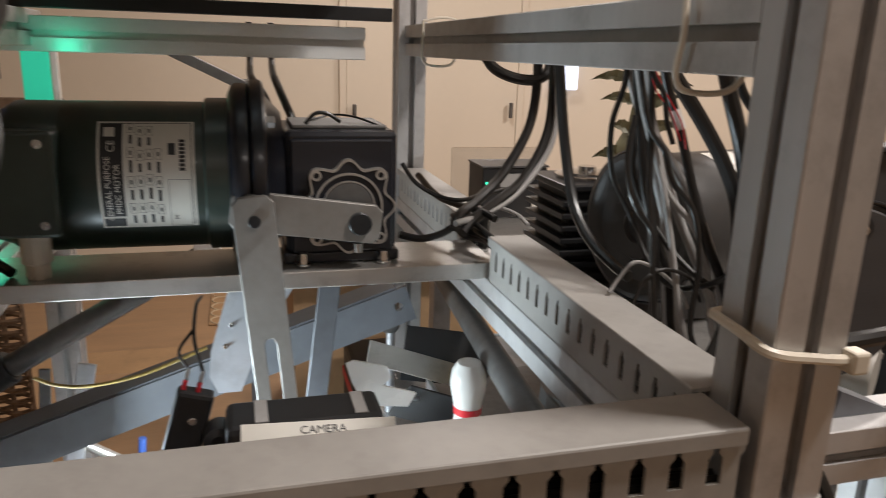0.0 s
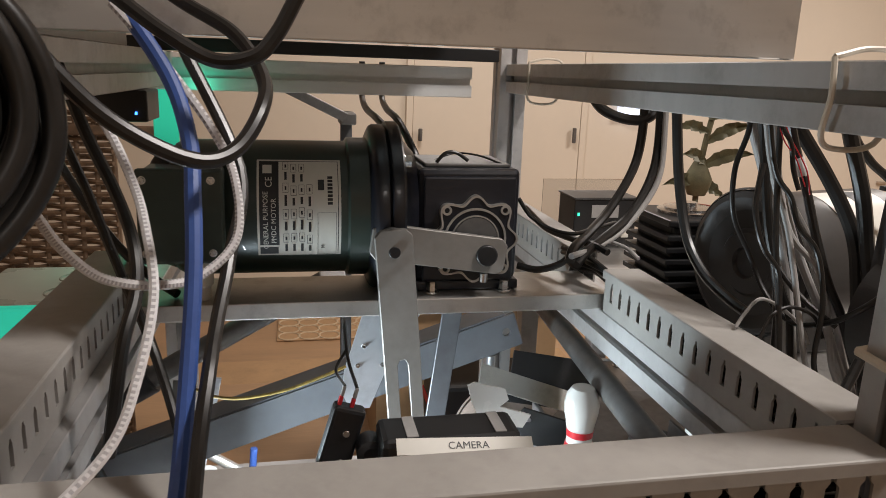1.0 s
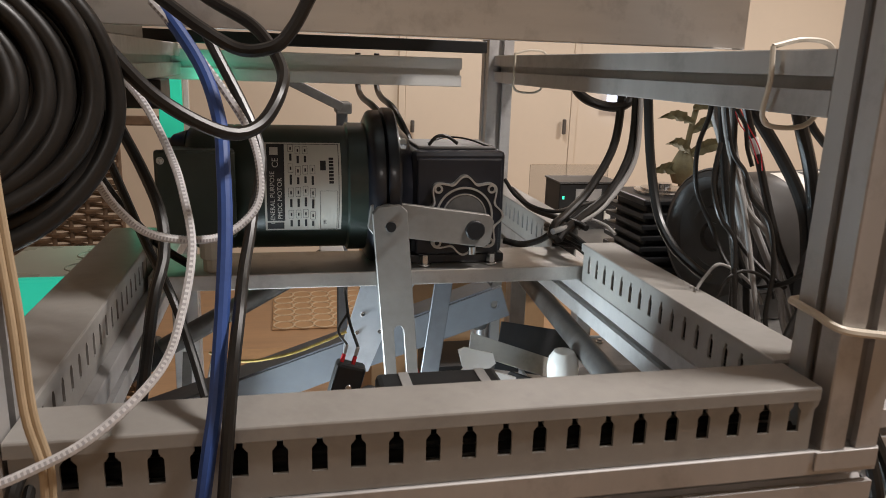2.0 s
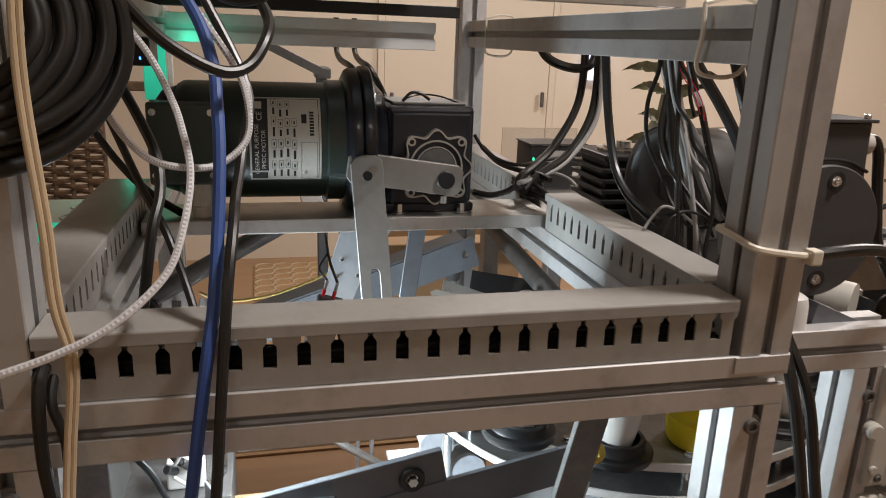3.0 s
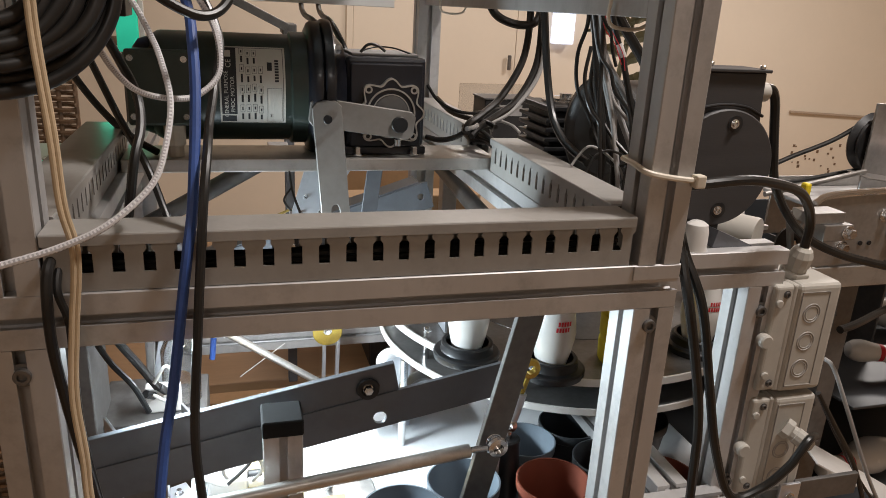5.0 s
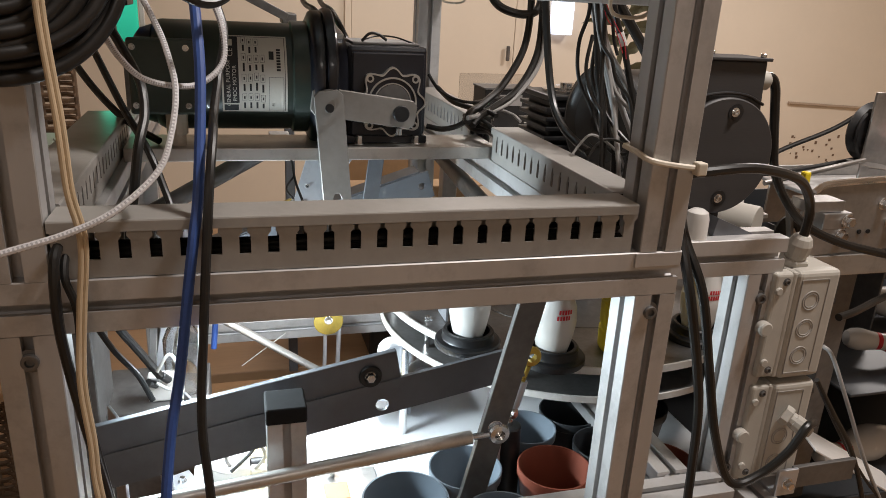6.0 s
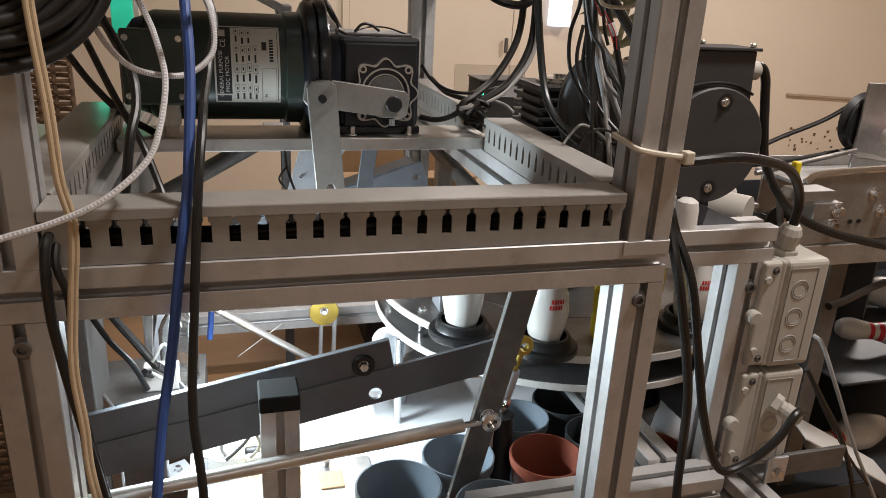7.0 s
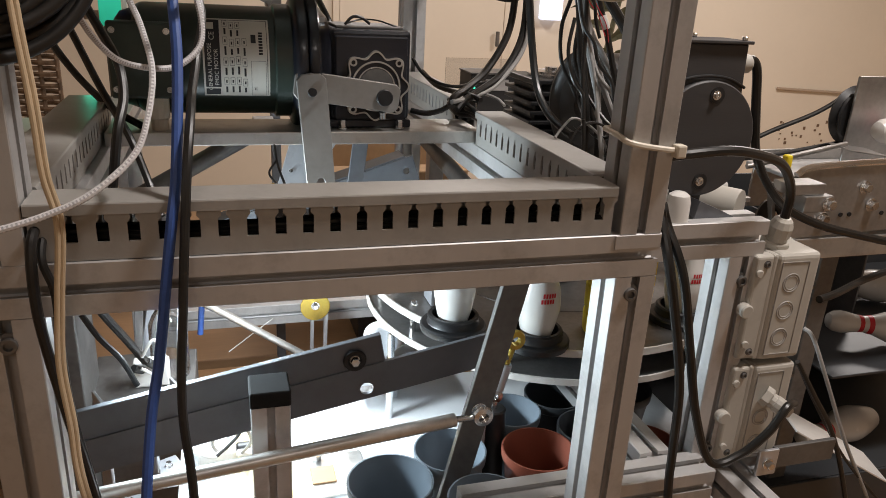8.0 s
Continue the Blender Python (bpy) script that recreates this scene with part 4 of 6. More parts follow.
# ---------------------------------------------------------------- printed motor cover
cov = thing("motor_cover", "charcoal printed plastic cover with a round lower end and bolted lid", "cover")
cc = (0.385, 1.150)
part("round_housing", extrude(round_outline(0.0605, 72), 0.045, Matrix.Translation((cc[0], 0.420, cc[1])) @ Matrix.Rotation(radians(90), 4, "X"), bevel=0.0015), CHARCOAL, cov)
part("upper_housing", extrude([(0.342, 1.185), (0.428, 1.185), (0.426, 1.215), (0.425, 1.246), (0.345, 1.246)], 0.042, Matrix.Translation((0, 0.424, 0)) @ Matrix.Rotation(radians(90), 4, "X"), bevel=0.001), CHARCOAL, cov)
part("lid", box(0.342, 0.428, 0.378, 0.428, 1.2462, 1.2495, 0.0008), CHARCOAL, cov)
for x, y in ((0.350, 0.384), (0.420, 0.384), (0.385, 0.42)):
    part("screw", cyl((x, y, 1.2495), (x, y, 1.2535), 0.003, 12, 0.0006), CHROME, cov)
for x, z in ((0.392, 1.196), (0.389, 1.106)):
    # black disc laid on for the dark inside the screw recess
    part("recess_shade", cyl((x, 0.3752, z), (x, 0.3742, z), 0.0085, 28), BLACK, cov)
    socket_screw((x - 0.001, 0.3742, z), (x - 0.001, 0.371, z), 0.0032, cov)
part("seam", tube([(0.342, 0.3815, 1.206), (0.362, 0.3800, 1.2125), (0.385, 0.3795, 1.2145), (0.408, 0.3800, 1.2115), (0.428, 0.3815, 1.203)], 0.0016, 8, 6), BLACK, cov)
part("stand", box(0.380, 0.402, 0.386, 0.415, 1.0560, 1.096, 0.002), BLACK, cov)
part("side_boss", cyl((0.4255, 0.405, 1.225), (0.448, 0.405, 1.225), 0.010, 20, 0.003), BEIGE, cov, smooth=True)

# ---------------------------------------------------------------- conveyor and pin tray
conv = thing("pin_conveyor", "galvanised steel pin conveyor with rollers and bolted sides", "conveyor")
GALV = mat("galvanised_sheet", (0.42, 0.41, 0.40), 0.35, 0.85, 0.22, 18, 0.05)
part("side_plate", extrude([(0.56, 1.030), (0.60, 1.005), (1.05, 1.020), (1.05, 1.112), (0.62, 1.098), (0.585, 1.085)], 0.004, Matrix.Translation((0, 0.456, 0)) @ Matrix.Rotation(radians(90), 4, "X")), GALV, conv)
part("top_rail", tube([(0.585, 0.452, 1.088), (0.62, 0.452, 1.099), (0.80, 0.452, 1.106), (1.05, 0.452, 1.114)], 0.0045, 10, 6), CHROME, conv, smooth=True)
part("lower_rail", box(0.56, 1.05, 0.450, 0.470, 0.975, 1.003, 0.001), ALU_RAW, conv)
for x, z in ((0.697, 1.070), (0.714, 1.046), (0.640, 1.030), (0.780, 1.06)):
    hex_bolt((x, 0.452, z), (x, 0.443, z), 0.006, conv)
part("belt", box(0.68, 1.05, 0.470, 0.66, 1.050, 1.056, 0.002), GREYCABLE, conv, "worn grey conveyor belt")
part("far_plate", box(0.70, 1.05, 0.662, 0.666, 0.98, 1.072, 0.001), GALV, conv)
part("roller", lathe([(0, 0), (0.0225, 0), (0.023, 0.003), (0.023, 0.10), (0, 0.10)], 32, (0.500, 0.440, 1.052), (0.430, 0.540, 1.052)), BEIGE, conv, "cream plastic roller", True)
part("roller_end", lathe([(0.008, 0), (0.021, 0), (0.022, 0.004), (0.008, 0.006)], 28, (0.545, 0.438, 1.044), (0.540, 0.2, 1.044)), RUBBER, conv, smooth=True)
hex_bolt((0.545, 0.440, 1.044), (0.545, 0.430, 1.044), 0.006, conv)
part("strut", orient_box((0.520, 0.420, 1.090), (0.545, 0.420, 1.000), 0.005, 0.008), STEEL_DARK, conv)
part("post", box(0.68, 0.71, 0.475, 0.505, 0.0, 1.0, 0.002), STEEL_DARK, conv)
part("post", box(1.0, 1.03, 0.475, 0.505, 0.0, 1.0, 0.002), STEEL_DARK, conv)
part("clamp", box(0.533, 0.583, 0.400, 0.430, 1.078, 1.091, 0.001), GALV, conv)
part("clamp", box(0.553, 0.593, 0.395, 0.425, 1.058, 1.0775, 0.001), GALV, conv)
hex_bolt((0.586, 0.395, 1.068), (0.586, 0.386, 1.068), 0.006, conv)
# black dots laid on the plate for the dark of its holes
for x in (0.668, 0.682, 0.735, 0.749):
    part("hole_dot", cyl((x, 0.452, 1.034), (x, 0.4505, 1.034), 0.003, 12), BLACK, conv, "black dot for the dark of a hole")
part("yellow_clip", box(0.552, 0.561, 0.436, 0.446, 1.099, 1.117, 0.0025), YELLOW, conv, "yellow plastic clip")
part("flap", orient_box((0.690, 0.50, 1.112), (0.742, 0.49, 1.106), 0.002, 0.05), GALV, conv)
part("tie_rod", cyl((0.55, 0.50, 1.088), (0.70, 0.50, 1.116), 0.0035, 14), GALV, conv, smooth=True)
pul = thing("belt_pulley", "black grooved belt pulley on a steel bracket", "pulley")
part("wheel", lathe([(0, 0), (0.040, 0), (0.042, 0.003), (0.035, 0.010), (0.042, 0.017), (0.040, 0.020), (0, 0.020)], 40, (0.784, 0.590, 1.139), (0.80, 0.46, 1.139)), BLACK, pul, smooth=True)
part("bracket", box(0.757, 0.850, 0.558, 0.562, 1.0565, 1.197, 0.001), GALV, pul)


def lying(a, b):
    """The pose of a pin that lies with its foot at a and its head towards b."""
    return axis_pose(a, b)[0]


bowling_pin(lying((0.95, 0.52, 1.1175), (0.762, 0.52, 1.130)), 0.185, "white bowling pin with red stripes lying on the conveyor")
tray = thing("pin_tray", "black sheet steel bin below the conveyor with shelves", "bin")
part("return", box(0.7355, 0.7395, 0.8645, 1.0845, 0.0, 0.925, 0.001), POT_DARK, tray)
part("back", box(0.74, 1.35, 0.86, 0.864, 0.0, 0.98, 0.001), POT_DARK, tray)
part("side", box(0.736, 0.740, 0.515, 0.864, 0.0, 0.97, 0.001), POT_DARK, tray)
# dark sheet added to darken the gap behind the pins; the return joins it
part("dark_fill_panel", box(0.50, 0.735, 1.085, 1.089, 0.0, 0.925, 0.001), POT_DARK, tray)
part("shelf", box(0.742, 1.35, 0.465, 0.858, 0.775, 0.779, 0.001, m=None), POT_DARK, tray)
part("shelf", box(0.62, 1.35, 0.46, 0.858, 0.600, 0.604, 0.001), POT_DARK, tray)
# black front added to darken the corner below the lower shelf
part("front", box(0.62, 1.35, 0.455, 0.459, 0.0, 0.604, 0.001), POT_DARK, tray)
part("divider", box(0.90, 0.904, 0.60, 0.858, 0.7795, 0.96, 0.001), STEEL_DARK, tray)
part("guide_sheet", orient_box((0.655, 0.445, 0.735), (0.790, 0.400, 0.662), 0.003, 0.07), LIT_METAL, tray, "steel guide sheet coloured pale for the light on it")
bowling_pin(lying((0.985, 0.505, 0.8085), (0.815, 0.560, 0.8190)), 0.185, "white bowling pin with red stripes lying on a black shelf")
bowling_pin(lying((0.935, 0.545, 0.634), (0.75, 0.505, 0.645)), 0.185, "white bowling pin with red stripes lying on a black shelf")
bowling_pin(lying((1.090, 0.66, 0.8085), (0.935, 0.72, 0.8190)), 0.185, "white bowling pin with red stripes lying on a black shelf")
bump = thing("rubber_foot", "white rubber buffer on the side beam", "buffer")
part("body", lathe([(0, 0), (0.013, 0), (0.0125, 0.003), (0.0122, 0.020), (0.0105, 0.027), (0.006, 0.030), (0, 0.031)], 28, (0.353, 0.355, 1.0712), (0.353, 0.355, 2)), WHITE, bump, smooth=True)
hous = thing("dark_bracket", "dark folded bracket on the side beam", "bracket")
part("body", extrude([(0.376, 1.0712), (0.425, 1.0712), (0.412, 1.077), (0.380, 1.090)], 0.022, Matrix.Translation((0, 0.378, 0)) @ Matrix.Rotation(radians(90), 4, "X")), GREYARM, hous)

# ---------------------------------------------------------------- drives beside the right duct
shelf = thing("drive_shelf", "aluminium shelf bolted beside the frame carrying the drives", "shelf")
part("plate", box(0.268, 0.54, 0.47, 1.16, 1.050, 1.056, 0.001), ALU_RAW, shelf)
part("leg", box(0.43, 0.46, 1.10, 1.13, 0.0, 1.050, 0.002), ALU, shelf)
part("leg", box(0.30, 0.33, 1.10, 1.13, 0.0, 1.050, 0.002), ALU, shelf)
fin = thing("finned_motor", "black finned stepper motor with a bright hub on top", "motor")
part("core", box(0.338, 0.412, 0.705, 0.79, 1.0565, 1.160, 0.003), BLACK, fin)
for k in range(7):
    part("fin", box(0.328, 0.422, 0.695, 0.80, 1.064 + 0.0135 * k, 1.070 + 0.0135 * k, 0.001), BLACK, fin)
part("top_plate", box(0.330, 0.420, 0.698, 0.798, 1.160, 1.168, 0.002), BLACK, fin)
part("hub", lathe([(0, 0), (0.036, 0), (0.036, 0.004), (0.028, 0.005), (0.028, 0.007), (0.010, 0.008), (0.010, 0.013), (0, 0.013)], 36, (0.378, 0.745, 1.168), (0.378, 0.745, 2)), CHROME, fin, "bright machined hub", True)
drv = thing("grey_motor", "large grey drive motor with a paper label", "motor")
GREYM = mat("grey_motor_enamel", (0.055, 0.053, 0.052), 0.36, 0.2, 0.12, 12, 0.04)
ax0, ax1 = Vector((0.352, 0.590, 1.148)), Vector((0.442, 0.612, 1.148))
part("end_cap", lathe([(0, 0.006), (0.014, 0.006), (0.016, 0.002), (0.030, 0.002), (0.034, 0.007), (0.052, 0.007), (0.057, 0.002), (0.064, 0), (0.070, 0.003), (0.071, 0.008), (0.071, 0.016), (0.068, 0.018), (0, 0.018)], 56, ax0, ax1), GREYM, drv, smooth=True)
part("body", lathe([(0, 0.018), (0.066, 0.018), (0.067, 0.022), (0.067, 0.175), (0.060, 0.185), (0, 0.188)], 56, ax0, ax1), GREYM, drv, smooth=True)
part("ring", lathe([(0.0715, 0.004), (0.0735, 0.006), (0.0735, 0.011), (0.0715, 0.013), (0.0715, 0.004)], 56, ax0, ax1), BLACK, drv, smooth=True)
part("foot", box(0.374, 0.464, 0.575, 0.665, 1.0565, 1.09, 0.003), GREYM, drv)
dirx = (ax1 - ax0).normalized()
lm, ln = axis_pose(ax0, ax1)
lb = bmesh.new()
best = max(range(0, 360, 4), key=lambda d: (lm.to_3x3() @ Vector((math.cos(radians(d)), math.sin(radians(d)), 0))).dot(Vector((-0.2, -0.65, 0.75))))
rows = [[lb.verts.new(lm @ Vector((0.0674 * math.cos(a), 0.0674 * math.sin(a), z))) for z in (0.068, 0.150)] for a in [radians(best - 32 + 8 * k) for k in range(9)]]
for p, q in zip(rows, rows[1:]):
    lb.faces.new((p[0], p[1], q[1], q[0]))
BADGE = [[(0.0677 * math.cos(radians(best + d)), 0.0677 * math.sin(radians(best + d)), z) for d in (-30, -20, -10)] for z in (0.108, 0.128)]
bb = bmesh.new()
grid = [[bb.verts.new(lm @ Vector(v)) for v in r] for r in BADGE]
for k in range(2):
    bb.faces.new((grid[0][k], grid[1][k], grid[1][k + 1], grid[0][k + 1]))
part("badge", bb, INK, drv, "black printed badge")
drv_label = part("paper_label", lb, LABEL, drv, "white paper label", True)
ctl = thing("controller_box", "black control box with a grey label and green lamps", "controller")
part("body", box(0.352, 0.456, 1.030, 1.10, 1.0565, 1.134, 0.002), BLACK, ctl)
part("label", box(0.380, 0.425, 1.0285, 1.0298, 1.105, 1.125), GREYCABLE, ctl, "grey label")
part("top_sheet", box(0.350, 0.458, 1.028, 1.102, 1.134, 1.137, 0.001), GREYM, ctl)
part("socket", box(0.432, 0.444, 1.0265, 1.0298, 1.073, 1.088, 0.001), LABEL, ctl)
part("lamp", box(0.357, 0.360, 1.0285, 1.0298, 1.108, 1.113), glow("green_lamp", (0.05, 0.9, 0.5), 1.5), ctl, "lit green lamp")
pane = thing("acrylic_sheet", "clear acrylic panel standing behind the control box", "panel")
GLASS = bpy.data.materials.new("clear_acrylic")
GLASS.use_nodes = True
gb = GLASS.node_tree.nodes["Principled BSDF"]
gb.inputs["Transmission Weight"].default_value, gb.inputs["Roughness"].default_value, gb.inputs["IOR"].default_value = 1.0, 0.03, 1.45
gp = part("sheet", box(0.325, 0.47, 1.106, 1.109, 1.0562, 1.155, 0.0008), GLASS, pane)
gp.visible_shadow = False


# ---------------------------------------------------------------- nylon cable ties
def tie(points, r, label, head=None):
    t = thing("cable_tie", label, "cable tie", "cable ties")
    bm = tube(points, r, 8, 5)
    part("band", bm, NYLON, t, smooth=True)
    if head:
        part("head", box(head[0] - 0.0035, head[0] + 0.006, head[1] - 0.006, head[1] + 0.004, head[2] - 0.005, head[2] + 0.006, 0.0015), NYLON, t)
    return t


tie([(0.2235, 0.2935, 1.179), (0.2225, 0.270, 1.178), (0.2235, 0.2505, 1.1755), (0.245, 0.2495, 1.1715), (0.2665, 0.2505, 1.169), (0.268, 0.27, 1.168), (0.2675, 0.2935, 1.172), (0.245, 0.2945, 1.18), (0.2235, 0.2935, 1.179)], 0.0026, "natural nylon cable tie round the corner post", (0.268, 0.250, 1.168))
for y, s in ((0.345, 1), (0.90, 0.9)):
    tie([(0.2225, y, 1.335), (0.2215, y - 0.003, 1.313), (0.2225, y + 0.002, 1.291), (0.235, y + 0.006, 1.283), (0.262, y + 0.006, 1.286), (0.268, y, 1.313), (0.266, y, 1.336), (0.245, y, 1.340), (0.2225, y, 1.335)], 0.0018 * s, "natural nylon cable tie round the upper beam")


# ---------------------------------------------------------------- cables
YELLOWWIRE = mat("yellow_wire", (0.26, 0.18, 0.04), 0.5, 0, 0.5, 260, 0.2)


def cable(name, material, r, label, points, ridge=0.0):
    bm = tube(points, r, 8 if ridge else 10, 26 if ridge else 7)
    if ridge:
        ob = tagged(part(name, bm, material, smooth=True), label, "cable")
        ob.data.materials.append(BRAID_DARK)
        for i, f in enumerate(ob.data.polygons):
            f.material_index = 1 if (i % 8 + 2 * (i // 8)) % 4 == 0 else 0
        return ob
    if name != "lamp_cord":
        return tagged(part(name, bm, material, smooth=True), label, "cable")
    bm.free()
    cord = thing(name, label, "cable")
    for s in (-1, 1):
        part("core", tube([(x + s * r * 0.46, y + s * r * 0.3, z) for x, y, z in points], r * 0.62, 10, 7), material, cord, smooth=True)
    return cord


cable("blue_cable", BLUE, 0.0039, "blue data cable hanging in front of the frame", [(-0.163, 0.369, 1.355), (-0.135, 0.352, 1.314), (-0.124, 0.334, 1.285), (-0.121, 0.315, 1.262), (-0.12, 0.293, 1.222), (-0.124, 0.26, 1.156), (-0.128, 0.246, 1.128), (-0.133, 0.241, 1.095), (-0.143, 0.231, 1.027), (-0.151, 0.219, 0.985), (-0.159, 0.204, 0.912), (-0.166, 0.19, 0.791)])
cable("black_cable", RUBBER, 0.0034, "black power cable hanging in front of the frame", [(-0.134, 0.396, 1.33), (-0.104, 0.368, 1.266), (-0.108, 0.338, 1.226), (-0.112, 0.307, 1.203), (-0.113, 0.276, 1.19), (-0.117, 0.25, 1.154), (-0.124, 0.23, 1.072), (-0.129, 0.214, 0.997), (-0.125, 0.2, 0.931), (-0.126, 0.188, 0.802)])
cable("braided_cable", BRAID, 0.0023, "cable in a grey braided sleeve draped over the duct", [(-0.184, 0.372, 1.31), (-0.165, 0.356, 1.288), (-0.151, 0.339, 1.263), (-0.143, 0.32, 1.245), (-0.137, 0.297, 1.22), (-0.14, 0.268, 1.193), (-0.149, 0.25, 1.171), (-0.174, 0.23, 1.151), (-0.201, 0.22, 1.14), (-0.232, 0.21, 1.133), (-0.262, 0.2, 1.127)], 0.04)
cable("braided_cable", BRAID, 0.0023, "looped cable in a grey braided sleeve", [(-0.16, 0.362, 1.346), (-0.136, 0.357, 1.318), (-0.113, 0.352, 1.284), (-0.104, 0.342, 1.262), (-0.104, 0.331, 1.237), (-0.12, 0.32, 1.222), (-0.139, 0.309, 1.221), (-0.159, 0.302, 1.227), (-0.172, 0.297, 1.241), (-0.18, 0.294, 1.256), (-0.188, 0.291, 1.272), (-0.187, 0.289, 1.293), (-0.185, 0.287, 1.32), (-0.184, 0.285, 1.343)], 0.04)
cable("black_cable", RUBBER, 0.0036, "thick black cable hanging in a loop from above", [(-0.21, 0.26, 1.385), (-0.188, 0.268, 1.351), (-0.165, 0.276, 1.317), (-0.145, 0.284, 1.295), (-0.118, 0.293, 1.28), (-0.101, 0.305, 1.283), (-0.09, 0.32, 1.3), (-0.09, 0.343, 1.314), (-0.104, 0.365, 1.334), (-0.131, 0.38, 1.35), (-0.165, 0.392, 1.372), (-0.2, 0.4, 1.385)])
cable("black_cable", RUBBER, 0.0036, "black cable looping down from the upper deck", [(-0.067, 0.325, 1.363), (-0.074, 0.325, 1.349), (-0.083, 0.325, 1.333), (-0.093, 0.325, 1.323), (-0.111, 0.33, 1.321), (-0.13, 0.33, 1.331), (-0.147, 0.335, 1.343), (-0.165, 0.34, 1.357)])
cable("lamp_cord", TAN, 0.003, "tan two-core lamp cord hanging past the frame", [(-0.201, 0.231, 1.345), (-0.204, 0.23, 1.278), (-0.2, 0.227, 1.209), (-0.199, 0.227, 1.165), (-0.195, 0.229, 1.131), (-0.201, 0.231, 1.081), (-0.206, 0.231, 1.03), (-0.204, 0.23, 0.983), (-0.202, 0.229, 0.927), (-0.182, 0.228, 0.8)])
cable("black_cable", RUBBER, 0.0036, "black cable running down beside the post", [(-0.215, 0.262, 1.122), (-0.217, 0.244, 1.111), (-0.218, 0.24, 1.072), (-0.215, 0.24, 1.033), (-0.209, 0.24, 0.987), (-0.199, 0.24, 0.916), (-0.188, 0.24, 0.815)])
cable("black_cable", RUBBER, 0.0028, "black cable running down beside the post", [(-0.211, 0.264, 1.12), (-0.212, 0.246, 1.102), (-0.206, 0.242, 1.078), (-0.207, 0.242, 1.035), (-0.206, 0.243, 0.984), (-0.197, 0.243, 0.908), (-0.187, 0.243, 0.812)])
cable("black_cable", RUBBER, 0.0043, "black cable dropping behind the duct", [(-0.25, 0.53, 1.36), (-0.232, 0.525, 1.315), (-0.216, 0.52, 1.269), (-0.196, 0.5, 1.233), (-0.178, 0.46, 1.206), (-0.174, 0.44, 1.179), (-0.179, 0.42, 1.154), (-0.184, 0.41, 1.119), (-0.19, 0.41, 1.083)])
cable("black_cable", RUBBER, 0.0043, "black cable slanting down to the motor", [(-0.36, 0.74, 1.36), (-0.33, 0.73, 1.3), (-0.305, 0.72, 1.249), (-0.266, 0.7, 1.185), (-0.235, 0.68, 1.149), (-0.207, 0.66, 1.128), (-0.181, 0.64, 1.116)])
cable("black_cable", RUBBER, 0.0036, "thin black cable slanting under the motor", [(-0.28, 0.6, 1.34), (-0.255, 0.58, 1.28), (-0.229, 0.56, 1.223), (-0.201, 0.52, 1.171), (-0.177, 0.48, 1.137), (-0.162, 0.46, 1.099), (-0.151, 0.44, 1.068)])
cable("black_cable", RUBBER, 0.006, "thick black cable sagging under the upper beam", [(0.263, 0.8, 1.311), (0.271, 0.78, 1.287), (0.287, 0.76, 1.276), (0.31, 0.75, 1.274), (0.326, 0.75, 1.285), (0.332, 0.76, 1.314)])
cable("black_cable", RUBBER, 0.0052, "black cable bending towards the side duct", [(0.308, 0.75, 1.331), (0.313, 0.75, 1.282), (0.303, 0.74, 1.226), (0.268, 0.72, 1.178), (0.227, 0.68, 1.158), (0.2, 0.65, 1.15), (0.193, 0.64, 1.14)])
cable("black_cable", RUBBER, 0.0052, "black cable bending towards the side duct", [(0.319, 0.73, 1.332), (0.323, 0.73, 1.283), (0.316, 0.72, 1.222), (0.284, 0.7, 1.176), (0.239, 0.67, 1.154), (0.213, 0.65, 1.145), (0.2, 0.64, 1.136)])
cable("grey_cable", GREYCABLE, 0.0032, "grey cable bending towards the side duct", [(0.319, 0.72, 1.332), (0.324, 0.72, 1.272), (0.317, 0.71, 1.211), (0.276, 0.69, 1.165), (0.229, 0.66, 1.149), (0.192, 0.635, 1.146)])
cable("black_cable", RUBBER, 0.0048, "black cable hanging beside the finned motor", [(0.266, 0.6, 1.33), (0.271, 0.6, 1.285), (0.28, 0.6, 1.227), (0.283, 0.58, 1.177), (0.286, 0.55, 1.15), (0.294, 0.52, 1.135), (0.298, 0.5, 1.13)])
cable("black_cable", RUBBER, 0.0022, "thin black wire hanging from the upper beam", [(0.277, 0.5, 1.313), (0.279, 0.5, 1.283), (0.271, 0.5, 1.251), (0.275, 0.5, 1.214), (0.294, 0.5, 1.181), (0.3, 0.48, 1.152), (0.304, 0.45, 1.138), (0.313, 0.42, 1.148), (0.322, 0.4, 1.166), (0.333, 0.39, 1.183)])
cable("black_cable", RUBBER, 0.0022, "thin black wire hanging from the upper beam", [(0.28, 0.48, 1.314), (0.281, 0.48, 1.258), (0.281, 0.48, 1.218), (0.288, 0.46, 1.186), (0.303, 0.44, 1.16), (0.319, 0.42, 1.144)])
cable("grey_cable", GREYCABLE, 0.003, "grey control cable in the bundle hanging from the upper beam", [(0.281, 0.5, 1.309), (0.286, 0.5, 1.283), (0.298, 0.499, 1.247), (0.307, 0.488, 1.207), (0.314, 0.478, 1.172), (0.318, 0.469, 1.136), (0.319, 0.459, 1.101), (0.326, 0.45, 1.075), (0.332, 0.44, 1.029)])
cable("grey_cable", GREYCABLE, 0.0034, "grey control cable in the bundle hanging from the upper beam", [(0.276, 0.48, 1.31), (0.284, 0.48, 1.276), (0.298, 0.474, 1.233), (0.309, 0.463, 1.194), (0.321, 0.455, 1.164), (0.332, 0.448, 1.138), (0.341, 0.439, 1.108), (0.347, 0.43, 1.083), (0.353, 0.42, 1.039)])
